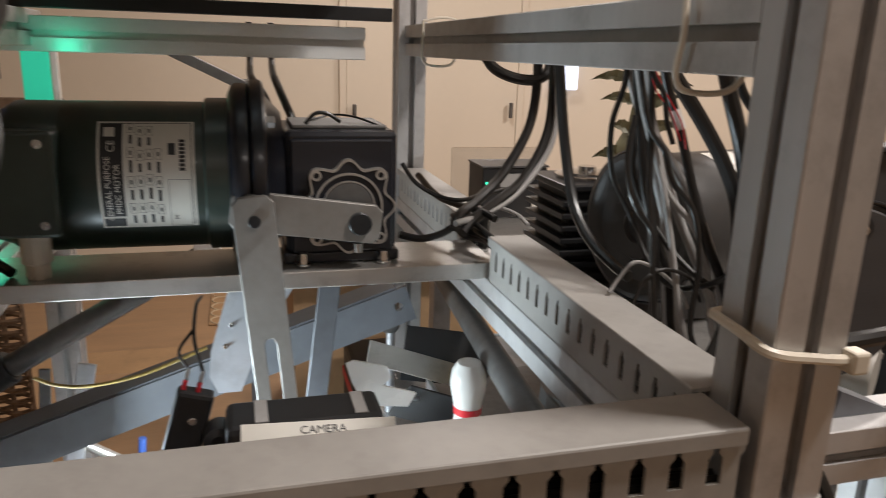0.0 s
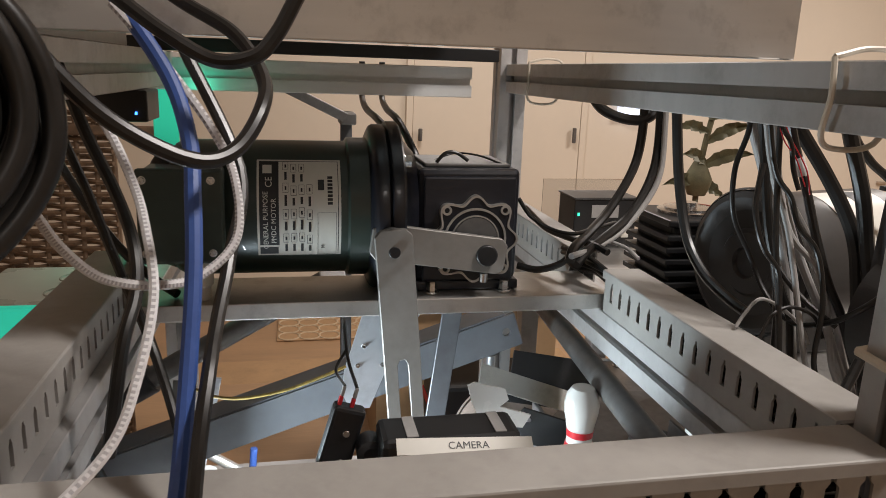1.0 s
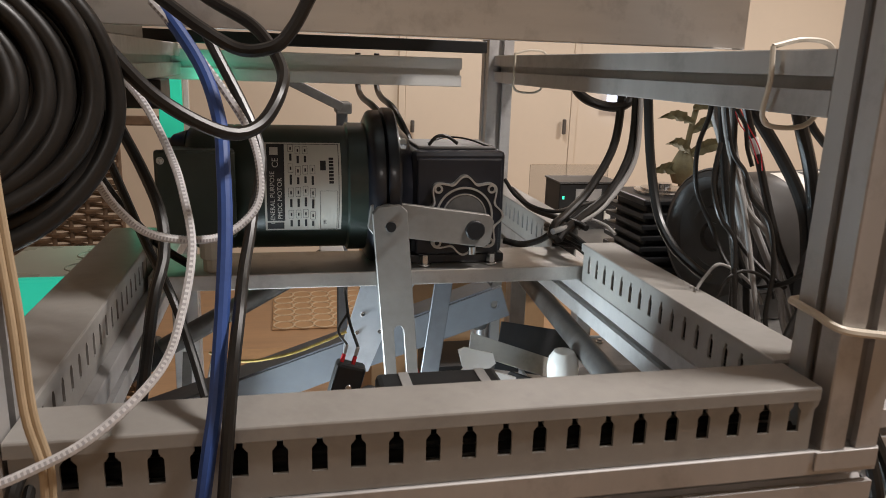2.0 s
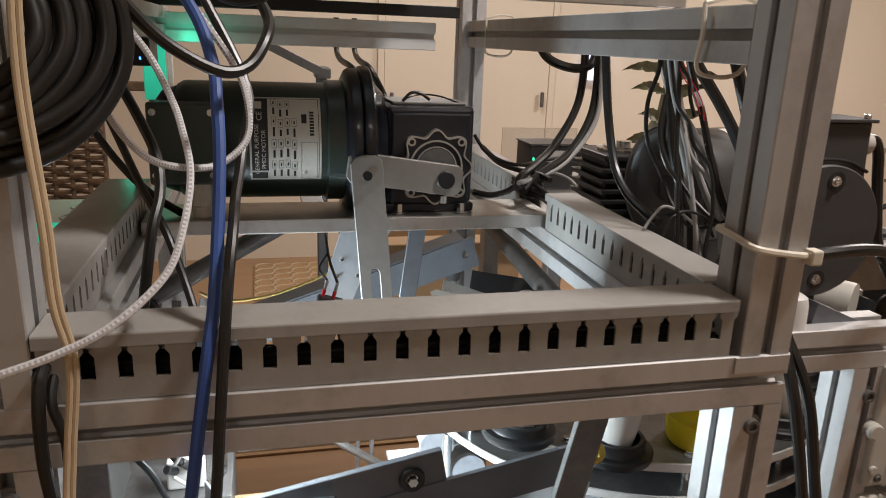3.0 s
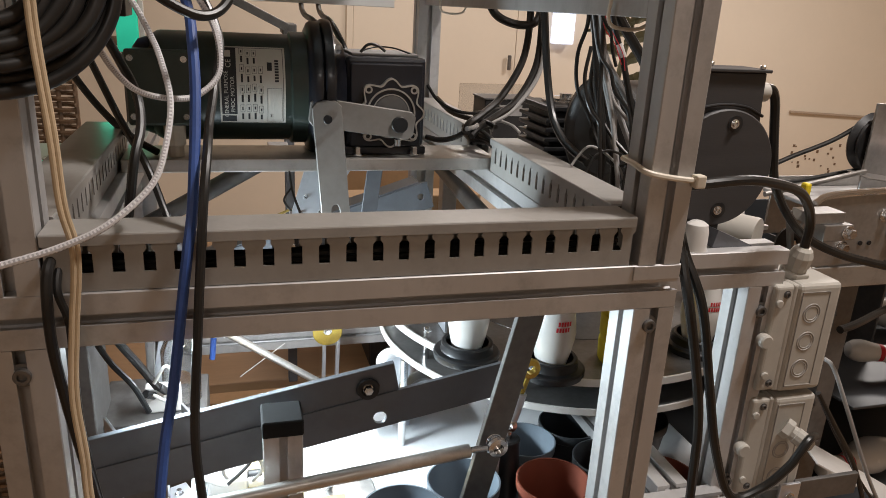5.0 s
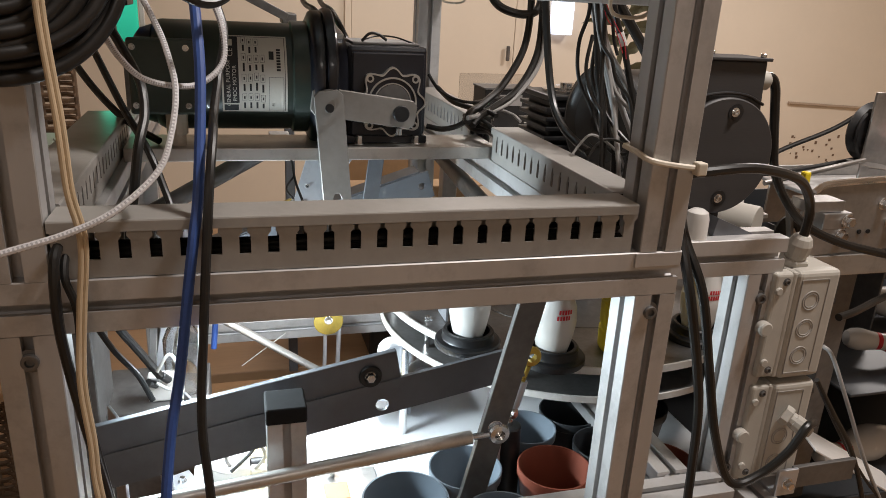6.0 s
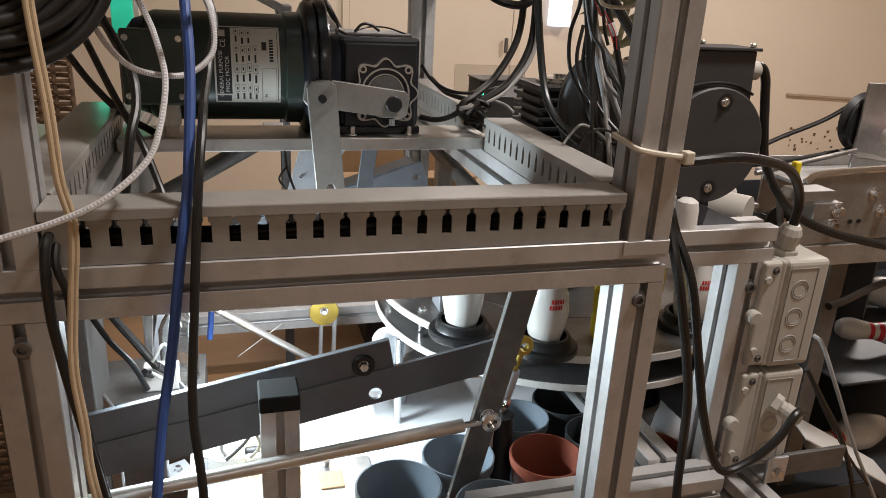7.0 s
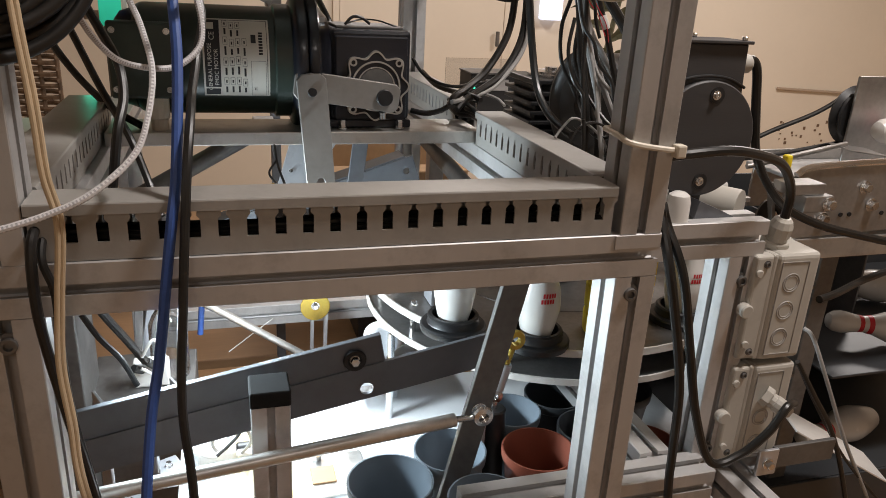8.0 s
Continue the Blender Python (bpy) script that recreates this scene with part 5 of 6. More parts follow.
cable("grey_cable", GREYCABLE, 0.0028, "grey control cable in the bundle hanging from the upper beam", [(0.288, 0.495, 1.31), (0.302, 0.495, 1.252), (0.317, 0.488, 1.226), (0.337, 0.478, 1.19), (0.351, 0.469, 1.154), (0.36, 0.454, 1.101), (0.367, 0.445, 1.075), (0.373, 0.435, 1.029)])
cable("grey_cable", GREYCABLE, 0.0024, "grey control cable in the bundle hanging from the upper beam", [(0.293, 0.51, 1.309), (0.303, 0.51, 1.269), (0.313, 0.506, 1.237), (0.32, 0.496, 1.196), (0.321, 0.486, 1.16), (0.322, 0.469, 1.096), (0.329, 0.46, 1.07), (0.336, 0.45, 1.024)])
cable("grey_cable", GREYCABLE, 0.0038, "grey control cable in the bundle hanging from the upper beam", [(0.289, 0.52, 1.309), (0.295, 0.52, 1.284), (0.306, 0.52, 1.258), (0.316, 0.514, 1.226), (0.325, 0.506, 1.193), (0.326, 0.494, 1.147), (0.325, 0.479, 1.092), (0.332, 0.47, 1.065), (0.339, 0.46, 1.018)])
cable("grey_cable", GREYCABLE, 0.0024, "grey control cable in the bundle hanging from the upper beam", [(0.274, 0.47, 1.31), (0.288, 0.47, 1.255), (0.296, 0.457, 1.209), (0.316, 0.45, 1.184), (0.326, 0.441, 1.154), (0.327, 0.429, 1.113), (0.333, 0.42, 1.088), (0.339, 0.41, 1.045)])
cable("grey_cable", GREYCABLE, 0.0022, "grey control cable in the bundle hanging from the upper beam", [(0.261, 0.46, 1.31), (0.274, 0.46, 1.261), (0.286, 0.448, 1.216), (0.29, 0.438, 1.183), (0.292, 0.431, 1.159), (0.296, 0.419, 1.118), (0.302, 0.41, 1.095), (0.307, 0.4, 1.053)])
cable("grey_cable", GREYCABLE, 0.003, "grey control cable in the bundle hanging from the upper beam", [(0.288, 0.505, 1.309), (0.295, 0.505, 1.278), (0.314, 0.501, 1.237), (0.337, 0.491, 1.197), (0.349, 0.481, 1.16), (0.375, 0.469, 1.114), (0.382, 0.464, 1.096), (0.39, 0.455, 1.069), (0.397, 0.445, 1.022)])
cable("black_cable", RUBBER, 0.0034, "black control cable in the bundle hanging from the upper beam", [(0.283, 0.465, 1.311), (0.293, 0.465, 1.282), (0.301, 0.465, 1.263), (0.306, 0.463, 1.25), (0.315, 0.451, 1.206), (0.323, 0.441, 1.173), (0.334, 0.434, 1.147), (0.342, 0.424, 1.114), (0.347, 0.415, 1.09), (0.353, 0.405, 1.047)])
cable("black_cable", RUBBER, 0.0022, "black control cable in the bundle hanging from the upper beam", [(0.272, 0.455, 1.311), (0.275, 0.455, 1.278), (0.275, 0.449, 1.237), (0.272, 0.438, 1.201), (0.272, 0.424, 1.153), (0.271, 0.414, 1.121), (0.276, 0.405, 1.098), (0.281, 0.395, 1.058)])
cable("black_cable", RUBBER, 0.0034, "black control cable in the bundle hanging from the upper beam", [(0.27, 0.475, 1.31), (0.276, 0.475, 1.276), (0.281, 0.463, 1.213), (0.286, 0.453, 1.179), (0.286, 0.444, 1.146), (0.282, 0.434, 1.113), (0.288, 0.425, 1.089), (0.293, 0.415, 1.046)])
cable("black_cable", RUBBER, 0.0018, "black control cable in the bundle hanging from the upper beam", [(0.262, 0.45, 1.311), (0.272, 0.45, 1.289), (0.281, 0.45, 1.277), (0.286, 0.45, 1.258), (0.29, 0.446, 1.243)])
cable("black_cable", RUBBER, 0.003, "black control cable in the bundle hanging from the upper beam", [(0.274, 0.485, 1.31), (0.282, 0.485, 1.275), (0.288, 0.481, 1.24), (0.291, 0.469, 1.198), (0.297, 0.461, 1.167), (0.304, 0.454, 1.142), (0.304, 0.444, 1.108), (0.311, 0.435, 1.083), (0.317, 0.425, 1.039)])
cable("black_cable", RUBBER, 0.002, "black control cable in the bundle hanging from the upper beam", [(0.261, 0.45, 1.262), (0.254, 0.443, 1.234), (0.255, 0.437, 1.214), (0.26, 0.433, 1.2), (0.269, 0.428, 1.186), (0.269, 0.421, 1.163)])
cable("black_cable", RUBBER, 0.002, "black control cable in the bundle hanging from the upper beam", [(0.257, 0.45, 1.31), (0.271, 0.45, 1.258), (0.283, 0.444, 1.238), (0.288, 0.438, 1.218), (0.303, 0.432, 1.198), (0.305, 0.421, 1.162), (0.295, 0.409, 1.122), (0.3, 0.4, 1.099), (0.305, 0.39, 1.059)])
cable("black_cable", RUBBER, 0.004, "black control cable in the bundle hanging from the upper beam", [(0.404, 0.55, 1.311), (0.419, 0.55, 1.276), (0.44, 0.55, 1.253), (0.458, 0.549, 1.24), (0.49, 0.543, 1.215)])
cable("grey_cable", GREYCABLE, 0.0014, "grey control cable in the bundle hanging from the upper beam", [(0.246, 0.436, 1.141), (0.254, 0.439, 1.15), (0.266, 0.442, 1.16), (0.278, 0.442, 1.158), (0.292, 0.439, 1.149), (0.303, 0.436, 1.138), (0.308, 0.433, 1.126)])
cable("black_cable", RUBBER, 0.0014, "black control cable in the bundle hanging from the upper beam", [(0.255, 0.419, 1.138), (0.266, 0.424, 1.153), (0.282, 0.426, 1.159), (0.301, 0.424, 1.152), (0.308, 0.419, 1.136)])
cable("marker_sleeve", WHITE, 0.0042, "white marker sleeve on a black cable", [(0.3, 0.465, 1.265), (0.303, 0.464, 1.258), (0.306, 0.464, 1.252)])
cable("red_wire", RED, 0.0005, "thin red wire in the cable bundle", [(0.273, 0.46, 1.298), (0.275, 0.45, 1.279), (0.287, 0.45, 1.266), (0.298, 0.45, 1.245)])
cable("red_wire", RED, 0.0005, "thin red wire in the cable bundle", [(0.269, 0.45, 1.299), (0.28, 0.45, 1.281), (0.297, 0.45, 1.258), (0.303, 0.45, 1.239)])
cable("black_cable", RUBBER, 0.0058, "thick black cable hanging from the upper beam", [(0.291, 0.49, 1.318), (0.313, 0.485, 1.285), (0.339, 0.48, 1.25), (0.356, 0.47, 1.217), (0.361, 0.46, 1.19), (0.355, 0.44, 1.145), (0.351, 0.42, 1.115), (0.349, 0.4, 1.05)])
cable("black_cable", RUBBER, 0.0058, "thick black cable hanging from the upper beam", [(0.324, 0.46, 1.32), (0.34, 0.46, 1.279), (0.354, 0.455, 1.236), (0.362, 0.45, 1.192), (0.357, 0.43, 1.148), (0.34, 0.41, 1.115), (0.349, 0.4, 1.05)])
cable("black_cable", RUBBER, 0.0036, "black cable lying along the side duct", [(0.196, 0.8, 1.164), (0.201, 0.74, 1.153), (0.214, 0.7, 1.15), (0.226, 0.66, 1.151), (0.233, 0.64, 1.148)])
cable("black_cable", RUBBER, 0.0036, "black cable coming out of the duct end", [(0.145, 0.66, 1.131), (0.163, 0.65, 1.129), (0.183, 0.65, 1.133), (0.198, 0.65, 1.142)])
cable("black_cable", RUBBER, 0.0034, "black cable lying on the duct cover corner", [(0.269, 0.34, 1.152), (0.259, 0.335, 1.139), (0.249, 0.33, 1.127), (0.239, 0.325, 1.119)])
cable("black_cable", RUBBER, 0.0022, "thin black cable from the gearbox to the duct", [(0.155, 0.7, 1.193), (0.166, 0.69, 1.176), (0.186, 0.68, 1.164), (0.207, 0.67, 1.161), (0.237, 0.69, 1.162), (0.276, 0.72, 1.162)])
cable("black_cable", RUBBER, 0.0026, "black wires spilling from the duct end", [(0.208, 0.7, 1.139), (0.211, 0.67, 1.141), (0.217, 0.645, 1.141), (0.225, 0.62, 1.134)])
cable("black_cable", RUBBER, 0.0026, "black wires spilling from the duct end", [(0.214, 0.7, 1.137), (0.218, 0.67, 1.134), (0.218, 0.645, 1.135), (0.225, 0.62, 1.133)])
cable("black_cable", RUBBER, 0.0026, "black wires spilling from the duct end", [(0.208, 0.7, 1.134), (0.211, 0.67, 1.139), (0.224, 0.645, 1.13), (0.228, 0.62, 1.131)])
cable("black_cable", RUBBER, 0.0026, "black wires spilling from the duct end", [(0.213, 0.7, 1.132), (0.212, 0.67, 1.136), (0.222, 0.645, 1.13), (0.228, 0.62, 1.129)])
cable("black_cable", RUBBER, 0.0026, "black wires spilling from the duct end", [(0.214, 0.7, 1.129), (0.211, 0.67, 1.131), (0.222, 0.645, 1.13), (0.225, 0.62, 1.127)])
cable("black_cable", RUBBER, 0.0026, "black wires spilling from the duct end", [(0.211, 0.7, 1.127), (0.212, 0.67, 1.125), (0.224, 0.645, 1.128), (0.226, 0.62, 1.126)])
cable("black_cable", RUBBER, 0.0026, "black wires spilling from the duct end", [(0.215, 0.7, 1.124), (0.217, 0.67, 1.123), (0.224, 0.645, 1.126), (0.226, 0.62, 1.124)])
cable("grey_cable", GREYCABLE, 0.002, "thin grey cable over the duct end", [(0.229, 0.69, 1.146), (0.25, 0.68, 1.15), (0.263, 0.66, 1.147), (0.267, 0.64, 1.141)])
cable("black_cable", RUBBER, 0.005, "black cable arching from the tie into a cable gland", [(0.286, 0.315, 1.146), (0.31, 0.3, 1.153), (0.359, 0.3, 1.156), (0.403, 0.31, 1.149), (0.442, 0.325, 1.137), (0.47, 0.34, 1.118), (0.485, 0.348, 1.095), (0.486, 0.35, 1.07)])
cable("black_cable", RUBBER, 0.005, "black cable running past the motor cover", [(0.44, 0.405, 1.229), (0.452, 0.405, 1.228), (0.459, 0.405, 1.217), (0.464, 0.405, 1.193), (0.469, 0.402, 1.156), (0.474, 0.4, 1.131), (0.486, 0.395, 1.105), (0.509, 0.39, 1.077), (0.536, 0.388, 1.06), (0.578, 0.386, 1.044), (0.63, 0.386, 1.031), (0.7, 0.386, 1.016), (0.8, 0.386, 1.0)])
cable("black_cable", RUBBER, 0.0048, "black cable hanging beside the corner post", [(0.314, 0.325, 1.099), (0.313, 0.31, 1.081), (0.326, 0.29, 1.036), (0.349, 0.29, 0.954), (0.373, 0.29, 0.871), (0.403, 0.29, 0.811), (0.44, 0.29, 0.815), (0.467, 0.285, 0.844), (0.484, 0.285, 0.873), (0.515, 0.306, 0.861)])
cable("black_cable", RUBBER, 0.0048, "black cable hanging beside the corner post", [(0.309, 0.322, 1.1), (0.305, 0.3, 1.074), (0.31, 0.285, 1.033), (0.331, 0.285, 0.959), (0.342, 0.285, 0.906), (0.347, 0.285, 0.836), (0.352, 0.285, 0.777), (0.38, 0.285, 0.594)])
cable("grey_cable", GREYCABLE, 0.0026, "light grey cable hanging beside the junction boxes", [(0.6, 0.4, 0.903), (0.609, 0.39, 0.892), (0.64, 0.38, 0.829), (0.695, 0.38, 0.735), (0.759, 0.38, 0.64), (0.823, 0.38, 0.537)])
cable("black_cable", RUBBER, 0.0032, "black cable hanging beside the junction boxes", [(0.572, 0.37, 0.874), (0.611, 0.37, 0.822), (0.654, 0.37, 0.765), (0.695, 0.37, 0.687), (0.748, 0.37, 0.561)])
cable("black_cable", RUBBER, 0.002, "thin black wire beside the junction boxes", [(0.581, 0.38, 0.868), (0.638, 0.38, 0.787), (0.712, 0.38, 0.696), (0.81, 0.38, 0.601)])
cable("black_cable", RUBBER, 0.0046, "black cable entering the junction box", [(0.571, 0.36, 0.962), (0.605, 0.37, 0.963), (0.678, 0.4, 0.964), (0.761, 0.42, 0.97)])
cable("drive_belt", RUBBER, 0.0034, "round black drive belt running to a pulley", [(0.600, 0.6, 1.085), (0.66, 0.6, 1.112), (0.73, 0.592, 1.142), (0.784, 0.585, 1.178)])
cable("drive_belt", RUBBER, 0.0034, "round black drive belt running to a pulley", [(0.605, 0.6, 1.072), (0.68, 0.6, 1.079), (0.784, 0.585, 1.1)])
cable("black_cable", RUBBER, 0.0034, "black cable behind the corner post", [(-0.252, 0.55, 0.923), (-0.237, 0.55, 0.893), (-0.216, 0.55, 0.862), (-0.202, 0.55, 0.827)])
cable("white_cable", WHITE, 0.0022, "thin white cable coiled on the base board", [(-0.203, 0.62, 0.827), (-0.187, 0.62, 0.85), (-0.176, 0.62, 0.824), (-0.188, 0.62, 0.801), (-0.205, 0.62, 0.811)])
cable("black_cable", RUBBER, 0.0022, "thin black lead on the base board", [(-0.144, 0.6, 0.75), (-0.117, 0.6, 0.751), (-0.096, 0.6, 0.765), (-0.075, 0.6, 0.75), (-0.091, 0.58, 0.723), (-0.119, 0.56, 0.708)])
cable("white_cable", WHITE, 0.0024, "thin white lead on the base board", [(-0.153, 0.6, 0.726), (-0.119, 0.6, 0.722), (-0.102, 0.59, 0.709), (-0.12, 0.58, 0.693), (-0.153, 0.58, 0.707)])
cable("yellow_wire", YELLOWWIRE, 0.0015, "yellow twisted wire sagging below the motor", [(-0.164, 0.6, 1.04), (-0.148, 0.6, 1.032), (-0.124, 0.6, 1.029), (-0.089, 0.6, 1.034), (-0.059, 0.6, 1.044), (-0.032, 0.6, 1.055)])
cable("black_cable", RUBBER, 0.0014, "black sensor lead hanging from the plate", [(-0.034, 0.6, 1.1), (-0.036, 0.56, 1.106), (-0.036, 0.52, 1.095), (-0.0302, 0.501, 1.078)])
cable("black_cable", RUBBER, 0.0012, "black sensor lead hanging from the plate", [(-0.0365, 0.53, 1.099), (-0.046, 0.511, 1.09), (-0.0396, 0.501, 1.0805)])
cable("black_cable", RUBBER, 0.0018, "thin black wire clipped on the gearbox", [(0.058, 0.66, 1.235), (0.067, 0.66, 1.244), (0.078, 0.66, 1.244), (0.089, 0.66, 1.237)])
cable("black_cable", RUBBER, 0.001, "thin black wire over the gearbox", [(0.052, 0.68, 1.231), (0.082, 0.7, 1.239), (0.103, 0.68, 1.24), (0.123, 0.66, 1.234)])
cable("black_cable", RUBBER, 0.0042, "black motor lead behind the flange", [(0.02, 1.03, 1.33), (0.02, 1.03, 1.285), (0.018, 0.95, 1.27), (0.018, 0.82, 1.265), (0.028, 0.765, 1.25), (0.04, 0.75, 1.215)])
cable("black_cable", RUBBER, 0.0042, "black motor lead behind the flange", [(0.048, 1.03, 1.33), (0.048, 1.03, 1.285), (0.045, 0.95, 1.27), (0.042, 0.82, 1.264), (0.05, 0.765, 1.24), (0.062, 0.75, 1.21)])

# the hank of black cable on the left post
hank = thing("cable_hank", "hank of thick black cable hanging from the post", "cable")
rnd = random.Random(7)
for k in range(17):
    f = k / 16
    rx, rz = 0.032 + 0.034 * f + rnd.uniform(-0.003, 0.003), 0.032 + 0.030 * f + rnd.uniform(-0.003, 0.003)
    cx, cz, cy = -0.231 + rnd.uniform(-0.003, 0.003), 1.362 - rz - 0.030 * (1 - f), 0.231 + 0.012 * ((k * 5) % 7) / 6
    loop = [(cx + rx * math.sin(a) + rnd.uniform(-0.0012, 0.0012), cy + 0.5 * max(0.0, cx + rx * math.sin(a) + 0.232) + 0.008 * math.cos(a), cz + rz * math.cos(a)) for a in [2 * math.pi * j / 14 for j in range(15)]]
    part("turn", tube(loop, 0.0046, 12, 5), RUBBER, hank, smooth=True)
# ---------------------------------------------------------------- left side and room
pw = thing("socket_block", "white multi-socket block lit green beside the duct", "socket block")
part("body", box(-0.400, -0.262, 0.66, 0.86, 1.040, 1.086, 0.004), WHITE, pw)
for k in range(3):
    part("socket", torus((-0.31, 0.70 + 0.055 * k, 1.086), (-0.31, 0.70 + 0.055 * k, 2), 0.018, 0.0012), BEIGE, pw, smooth=True)
# green light on the block's front put in as a glowing cover
part("green_glow_front", box(-0.345, -0.290, 0.648, 0.6595, 1.050, 1.104, 0.003), glow("green_lit_glow", (0.03, 0.62, 0.42), 0.6), pw, "front cover glowing for the green light on it")
part("leg", box(-0.38, -0.29, 0.70, 0.82, 0.0, 1.040, 0.002), STEEL_DARK, pw)
hub = thing("network_hub", "small black network box with a blue lamp", "hub")
part("body", box(-0.262, -0.214, 0.735, 0.80, 1.262, 1.2925, 0.002), BLACK, hub)
part("lamp", box(-0.2255, -0.2235, 0.7335, 0.7348, 1.269, 1.272), glow("blue_lamp", (0.05, 0.25, 1.0), 4), hub, "lit blue lamp")
gl = thing("green_light_panel", "upright translucent panel glowing green", "light panel")
part("panel", box(-0.282, -0.246, 1.148, 1.156, 1.19, 1.315, 0.002), glow("green_panel", (0.03, 0.60, 0.38), 0.42), gl)
part("edge", box(-0.244, -0.236, 1.146, 1.158, 1.19, 1.315, 0.001), WHITE, gl)
part("post", box(-0.278, -0.250, 1.16, 1.18, 0.0, 1.33, 0.002), STEEL_DARK, gl)

# woven screen: upright stakes with strands running over and under
screen = thing("woven_screen", "brown woven rattan folding screen", "screen")
sx0, sx1, sy, sz1 = -0.95, -0.43, 1.55, 1.245
for k in range(16):
    x = sx0 + (sx1 - sx0) * k / 15
    part("stake", cyl((x, sy, 0.02), (x, sy, sz1), 0.005, 8), RATTAN, screen)
sb = bmesh.new()
for row in range(96):
    z = 0.03 + row * 0.0125
    tube([(sx0 + (sx1 - sx0) * j / 30, sy + (0.006 if (j // 2 + row) % 2 else -0.006), z) for j in range(31)], 0.0054, 5, 1, sb)
tagged(part("weave", sb, RATTAN, screen), kind="stuff")
part("rail", box(sx0 - 0.01, sx1 + 0.01, sy - 0.012, sy + 0.012, sz1, sz1 + 0.02, 0.003), RATTAN, screen)
part("rail", box(sx0 - 0.01, sx1 + 0.01, sy - 0.012, sy + 0.012, 0, 0.02, 0.003), RATTAN, screen)
part("rail", box(sx0 - 0.01, sx1 + 0.12, sy - 0.022, sy - 0.012, 1.175, 1.195, 0.003), RATTAN, screen, "brown top rail")

# houseplant on a stand
plant = thing("house_plant", "leafy green houseplant with long drooping leaves in a pot", "plant")
px, py, pz = 1.255, 2.20, 0.90
part("pot", lathe([(0, 0), (0.07, 0), (0.10, 0.13), (0.105, 0.15), (0.092, 0.15), (0.088, 0.12), (0, 0.11)], 32, (px, py, pz - 0.15), (px, py, 9)), TERRA, plant, smooth=True)
part("stem", tube([(px, py, pz - 0.04), (px, py, 0.97), (px + 0.01, py, 1.10), (px + 0.03, py, 1.22), (px + 0.05, py, 1.34)], 0.010, 8, 5), LEAF, plant, smooth=True)
part("bulb", lathe([(0, 0), (0.03, 0.0), (0.042, 0.03), (0.046, 0.055), (0.03, 0.09), (0.015, 0.12), (0, 0.12)], 20, (px, py, 0.945), (px, py, 9)), LEAF, plant, smooth=True)


def leaf(base, tip, width, droop):
    base, tip = Vector(base), Vector(tip)
    bm = bmesh.new()
    d = tip - base
    side = d.cross(Vector((0.1, -1, 0.3))).normalized()
    nrm = side.cross(d).normalized()
    rows = []
    for k in range(13):
        t = k / 12
        w = width * math.sin(math.pi * (0.06 + 0.94 * t) ** 0.8) * (1 + 0.10 * math.sin(t * 31))
        c = base + d * t + Vector((0, 0, -droop * (t * t) + droop * 0.8 * t)) 
        rows.append([bm.verts.new(c + side * w * s + nrm * (0.012 * abs(s) + 0.006 * math.sin(t * 25 + s))) for s in (-1, -0.5, 0, 0.5, 1)])
    for p, q in zip(rows, rows[1:]):
        for i in range(4):
            bm.faces.new((p[i], p[i + 1], q[i + 1], q[i]))
    return bm


for k, (z, dx, dz, w) in enumerate(((1.22, -0.17, 0.02, 0.026), (1.15, -0.15, 0.03, 0.026), (1.05, -0.13, 0.05, 0.03), (0.98, -0.14, 0.01, 0.03), (1.27, -0.12, 0.05, 0.024),
                                    (1.20, 0.16, 0.03, 0.03), (1.12, 0.17, 0.07, 0.03), (1.04, 0.16, 0.06, 0.032), (1.26, 0.14, 0.06, 0.026), (0.97, 0.09, -0.03, 0.03))):
    b = Vector((px + 0.01 + 0.02 * (z - 1.0), py, z))
    part("leaf", leaf(b, b + Vector((dx, -0.04 * (k % 3), dz)), w * 0.72, 0.07), LEAF, plant, smooth=True)
stand = thing("plant_stand", "plain wooden plant stand", "stand")
part("top", cyl((px, py, pz - 0.175), (px, py, pz - 0.15), 0.14, 36, 0.004), FLOORM, stand)
for k in range(3):
    a = radians(120 * k + 30)
    part("leg", cyl((px + 0.15 * math.cos(a), py + 0.15 * math.sin(a), 0), (px + 0.09 * math.cos(a), py + 0.09 * math.sin(a), pz - 0.175), 0.014, 12), FLOORM, stand)

# door in the far wall, sheet on the wall, wall marks
door = tagged(new("door_1"), "beige painted flush door in the far wall", "door", kind="structure")
part("leaf", box(0.60, 1.62, 4.180, 4.1975, 0.01, 2.05, 0.003), WALL, door)
part("frame", box(0.56, 0.598, 4.175, 4.199, 0.0, 2.09, 0.003), WALL, door)
part("frame", box(1.622, 1.66, 4.175, 4.199, 0.0, 2.09, 0.003), WALL, door)
part("handle", cyl((0.64, 4.15, 0.93), (0.64, 4.15, 1.00), 0.012, 12, 0.003), STEEL_DARK, door, "dark upright door handle")
part("handle", cyl((1.575, 4.15, 0.93), (1.575, 4.15, 1.02), 0.012, 12, 0.003), STEEL_DARK, door, "dark upright door handle")
# bluish white panel, its brightness put in as a glow
wl = thing("white_wall_panel", "small bluish white panel on the wall, made to glow", "wall light")
part("wall_panel", box(1.855, 1.985, 4.12, 4.1985, 1.10, 1.30, 0.01), glow("cool_white_glow", (0.72, 0.80, 1.0), 1.1), wl)
TANBOARD = mat("tan_board", (0.42, 0.33, 0.25), 0.7, 0, 0.08, 6, 0.05)
sheet = thing("wall_shelf_edge", "thin brown wooden shelf edge on the far wall", "shelf")
part("board", orient_box((3.77, 4.185, 0.695), (4.47, 4.185, 0.663), 0.014, 0.02), TANBOARD, sheet)
rnd = random.Random(3)
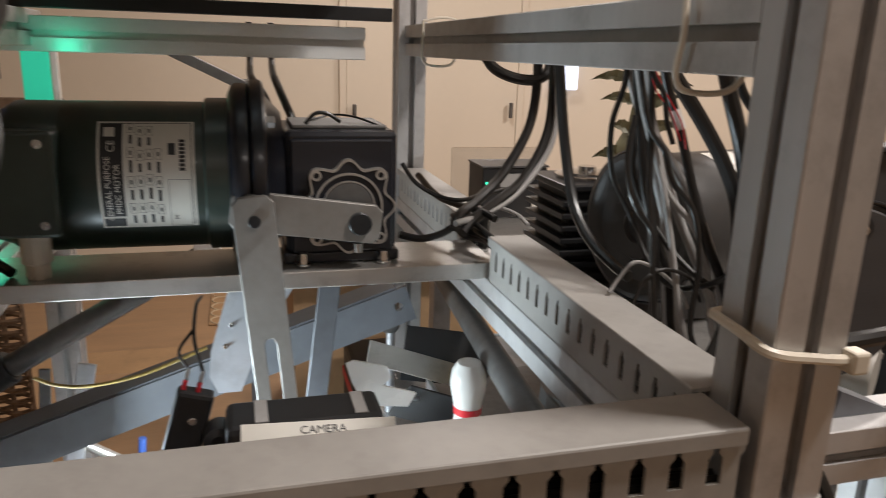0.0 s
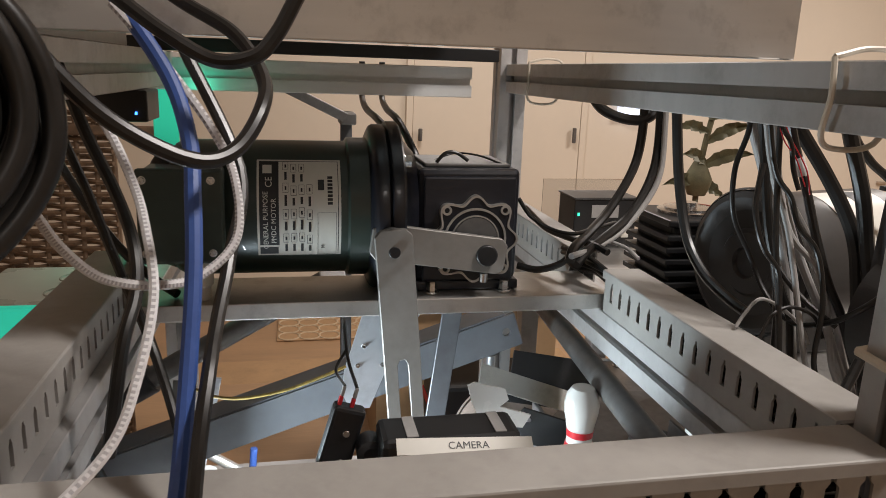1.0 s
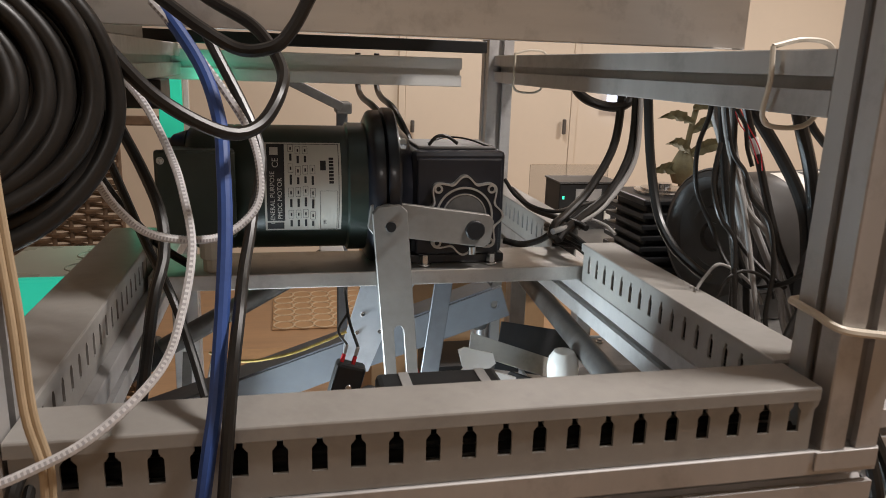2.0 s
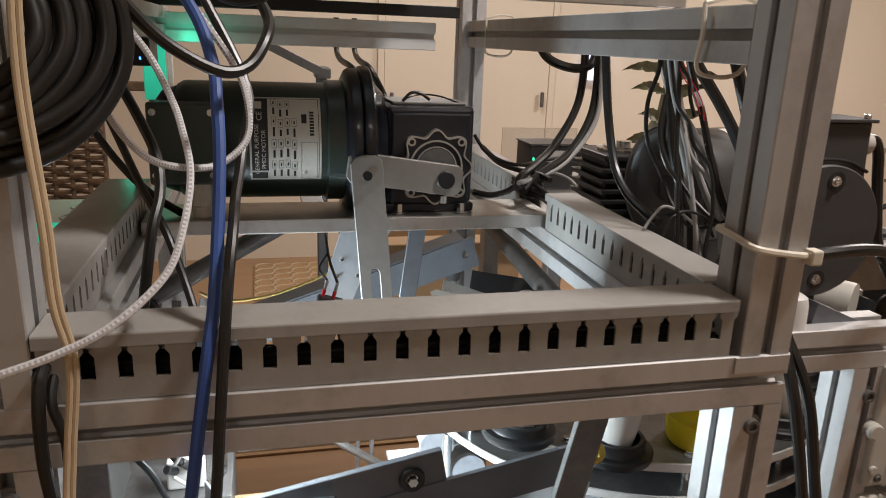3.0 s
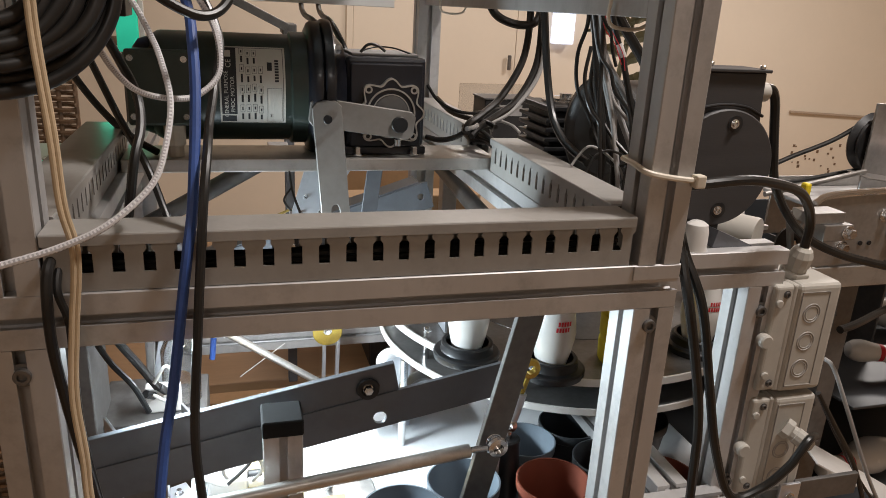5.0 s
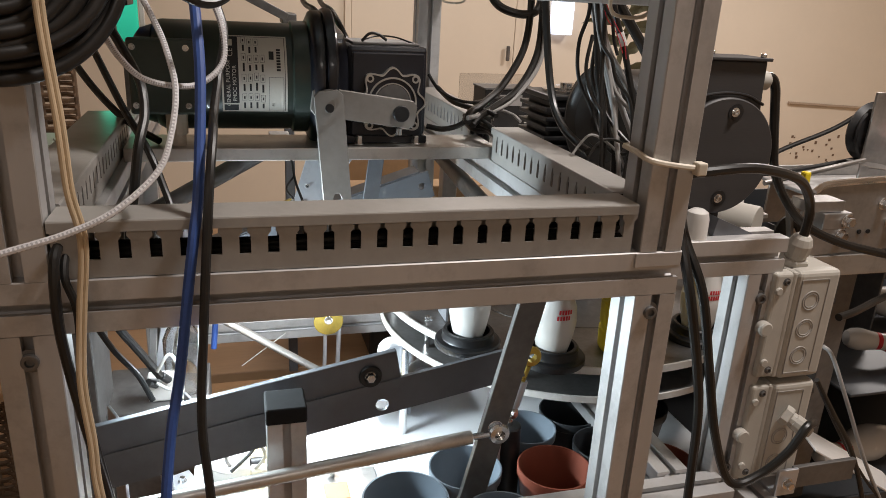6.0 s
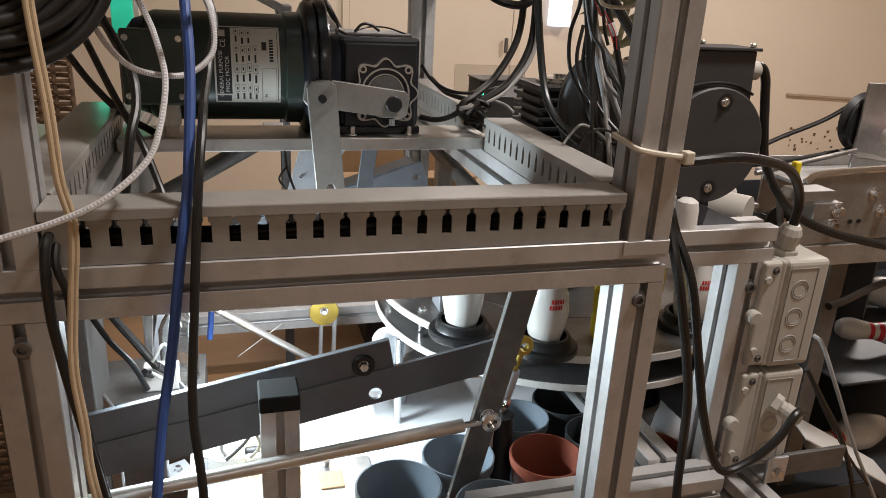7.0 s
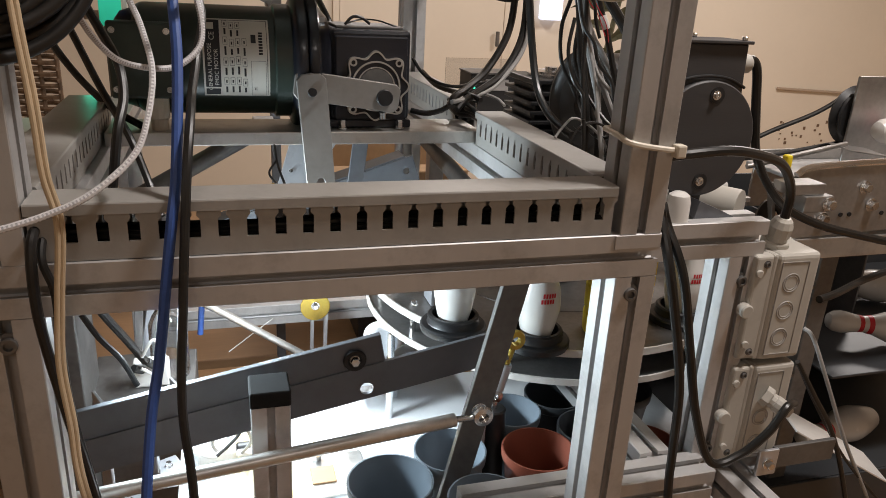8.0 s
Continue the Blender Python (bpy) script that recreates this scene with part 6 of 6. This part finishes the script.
marks = thing("wall_decal", "scattered small dark decal marks on the wall", "decal")
mb = bmesh.new()
for k in range(28):
    x = 3.85 + rnd.random() * 0.6
    z = 0.46 - 0.38 * (x - 3.85) / 0.6 * rnd.random() - 0.12 * rnd.random()
    r = rnd.uniform(0.004, 0.012)
    box(x - r, x + r, 4.1975, 4.1992, z - r * rnd.uniform(0.5, 1.4), z + r, bm=mb)
tagged(part("pattern", mb, RATTAN, marks), kind="stuff")

rug = tagged(part("rug", box(-0.17, 1.2, 3.45, 4.05, 0.0005, 0.009, 0.003), CARD), "tan rug with a cream trellis pattern", "rug")
RUGLINE = mat("rug_cream_wool", (0.50, 0.38, 0.25), 0.9, 0, 0.1, 40, 0.2)
rp = thing("rug_pattern", "cream trellis pattern woven on the rug", "rug")
for i in range(13):
    for j in range(6):
        part("ring", torus((-0.11 + 0.10 * i, 3.50 + 0.10 * j, 0.0092), (-0.11 + 0.10 * i, 3.50 + 0.10 * j, 9), 0.052, 0.005, 18), RUGLINE, rp)
carton = thing("cardboard_box", "open brown cardboard box behind the machine", "box")
part("front", box(0.10, 0.52, 1.50, 1.505, 0.45, 0.83, 0.001), CARD, carton)
part("back", box(0.10, 0.52, 1.80, 1.805, 0.45, 0.90, 0.001), CARD, carton)
part("side", box(0.10, 0.105, 1.5055, 1.7995, 0.45, 0.83, 0.001), CARD, carton)
part("side", box(0.515, 0.52, 1.5055, 1.7995, 0.45, 0.83, 0.001), CARD, carton)
part("bottom", box(0.105, 0.515, 1.5055, 1.7995, 0.45, 0.455, 0.001), CARD, carton)
part("flap", orient_box((0.10, 1.475, 0.845), (0.52, 1.475, 0.845), 0.004, 0.07), CARD, carton)
bench = thing("low_bench", "low wooden bench behind the machine", "bench")
part("top", box(-0.9, 0.95, 1.30, 1.95, 0.425, 0.4495, 0.003), FLOORM, bench)
for x in (-0.86, 0.91):
    for y in (1.34, 1.91):
        part("leg", box(x - 0.03, x + 0.03, y - 0.03, y + 0.03, 0, 0.425, 0.003), FLOORM, bench)
tool = thing("tool_case", "black tool case with a red band", "case")
part("body", box(0.20, 0.42, 1.31, 1.46, 0.4497, 0.70, 0.01), BLACK, tool)
part("band", box(0.198, 0.422, 1.308, 1.462, 0.62, 0.64, 0.002), RED, tool, "red band")
rackl = thing("monitor_arm", "dark grey folded arm behind the motor", "arm")
part("arm", orient_box((-0.095, 1.25, 1.289), (0.012, 1.25, 1.238), 0.016, 0.03), STEEL_DARK, rackl)
part("post", box(0.006, 0.026, 1.28, 1.30, 0.4497, 1.246, 0.002), GREYARM, rackl)
part("joint", box(0.002, 0.030, 1.236, 1.302, 1.226, 1.246, 0.003), STEEL_DARK, rackl)

# ---------------------------------------------------------------- clutter behind the left post
bottle = thing("clear_bottle", "clear plastic bottle standing behind the corner post", "bottle")
bt = part("body", lathe([(0, 0), (0.026, 0), (0.028, 0.004), (0.028, 0.085), (0.022, 0.10), (0.012, 0.115), (0.012, 0.13), (0.010, 0.13), (0.010, 0.115), (0.020, 0.098), (0.026, 0.083), (0.026, 0.006), (0, 0.004)], 32, (-0.185, 0.80, 0.700), (-0.185, 0.80, 9)), GLASS, bottle, smooth=True)
bt.visible_shadow = False
part("cap", cyl((-0.185, 0.80, 0.829), (-0.185, 0.80, 0.845), 0.014, 20, 0.001), WHITE, bottle, smooth=True)
stool = thing("side_block", "dark steel block carrying odds and ends", "block")
part("block", box(-0.30, -0.15, 0.74, 0.88, 0.0, 0.6995, 0.002), STEEL_DARK, stool)
lead = thing("steel_strut", "slanted zinc plated steel strut", "strut", "steel struts")
part("bar", orient_box((-0.225, 0.86, 0.702), (-0.178, 0.86, 0.94), 0.020, 0.004), STEEL, lead)
lead2 = thing("steel_strut", "slanted dark steel strut", "strut", "steel struts")
part("bar", orient_box((-0.235, 0.83, 0.702), (-0.215, 0.83, 0.95), 0.012, 0.004), STEEL_DARK, lead2)
boxw = thing("white_connector_box", "small white plastic connector box with cable entries", "connector box")
part("body", box(-0.235, -0.185, 0.765, 0.785, 0.6998, 0.742, 0.003), WHITE, boxw)
part("entry", cyl((-0.205, 0.764, 0.736), (-0.213, 0.750, 0.752), 0.006, 14, 0.001), BLACK, boxw, smooth=True)
part("entry", cyl((-0.222, 0.764, 0.730), (-0.232, 0.750, 0.742), 0.006, 14, 0.001), BLACK, boxw, smooth=True)
for pts, mt, r, lb in ((((-0.190, 0.70, 0.655), (-0.165, 0.68, 0.69), (-0.145, 0.69, 0.72), (-0.13, 0.71, 0.69), (-0.15, 0.72, 0.656)), WHITE, 0.0028, "looped white cable behind the post"),
                       (((-0.215, 0.75, 0.752), (-0.235, 0.73, 0.80), (-0.262, 0.71, 0.86), (-0.285, 0.70, 0.93)), RUBBER, 0.0060, "thick black hose rising behind the post"),
                       (((-0.10, 0.62, 0.655), (-0.125, 0.60, 0.70), (-0.10, 0.59, 0.745), (-0.075, 0.60, 0.70), (-0.10, 0.62, 0.655)), GREYCABLE, 0.0024, "coiled grey cable on the base board"),
                       (((-0.145, 0.93, 0.70), (-0.140, 0.93, 0.75), (-0.136, 0.93, 0.80)), BLUE, 0.0050, "short upright blue cable")):
    cable("loose_cable", mt, r, lb, pts)
scrap = thing("fallen_strip", "thin pale strip leaning behind the lever", "strip")
part("strip", orient_box((-0.10, 0.97, 0.64), (-0.02, 0.97, 0.70), 0.0016, 0.0016), WHITE, scrap)
ground_sheet = thing("cardboard_sheet", "large brown cardboard sheet on the floor behind the machine", "cardboard")
part("sheet", box(-0.9, 1.2, 1.98, 3.2, 0.001, 0.008, 0.001), CARD, ground_sheet)
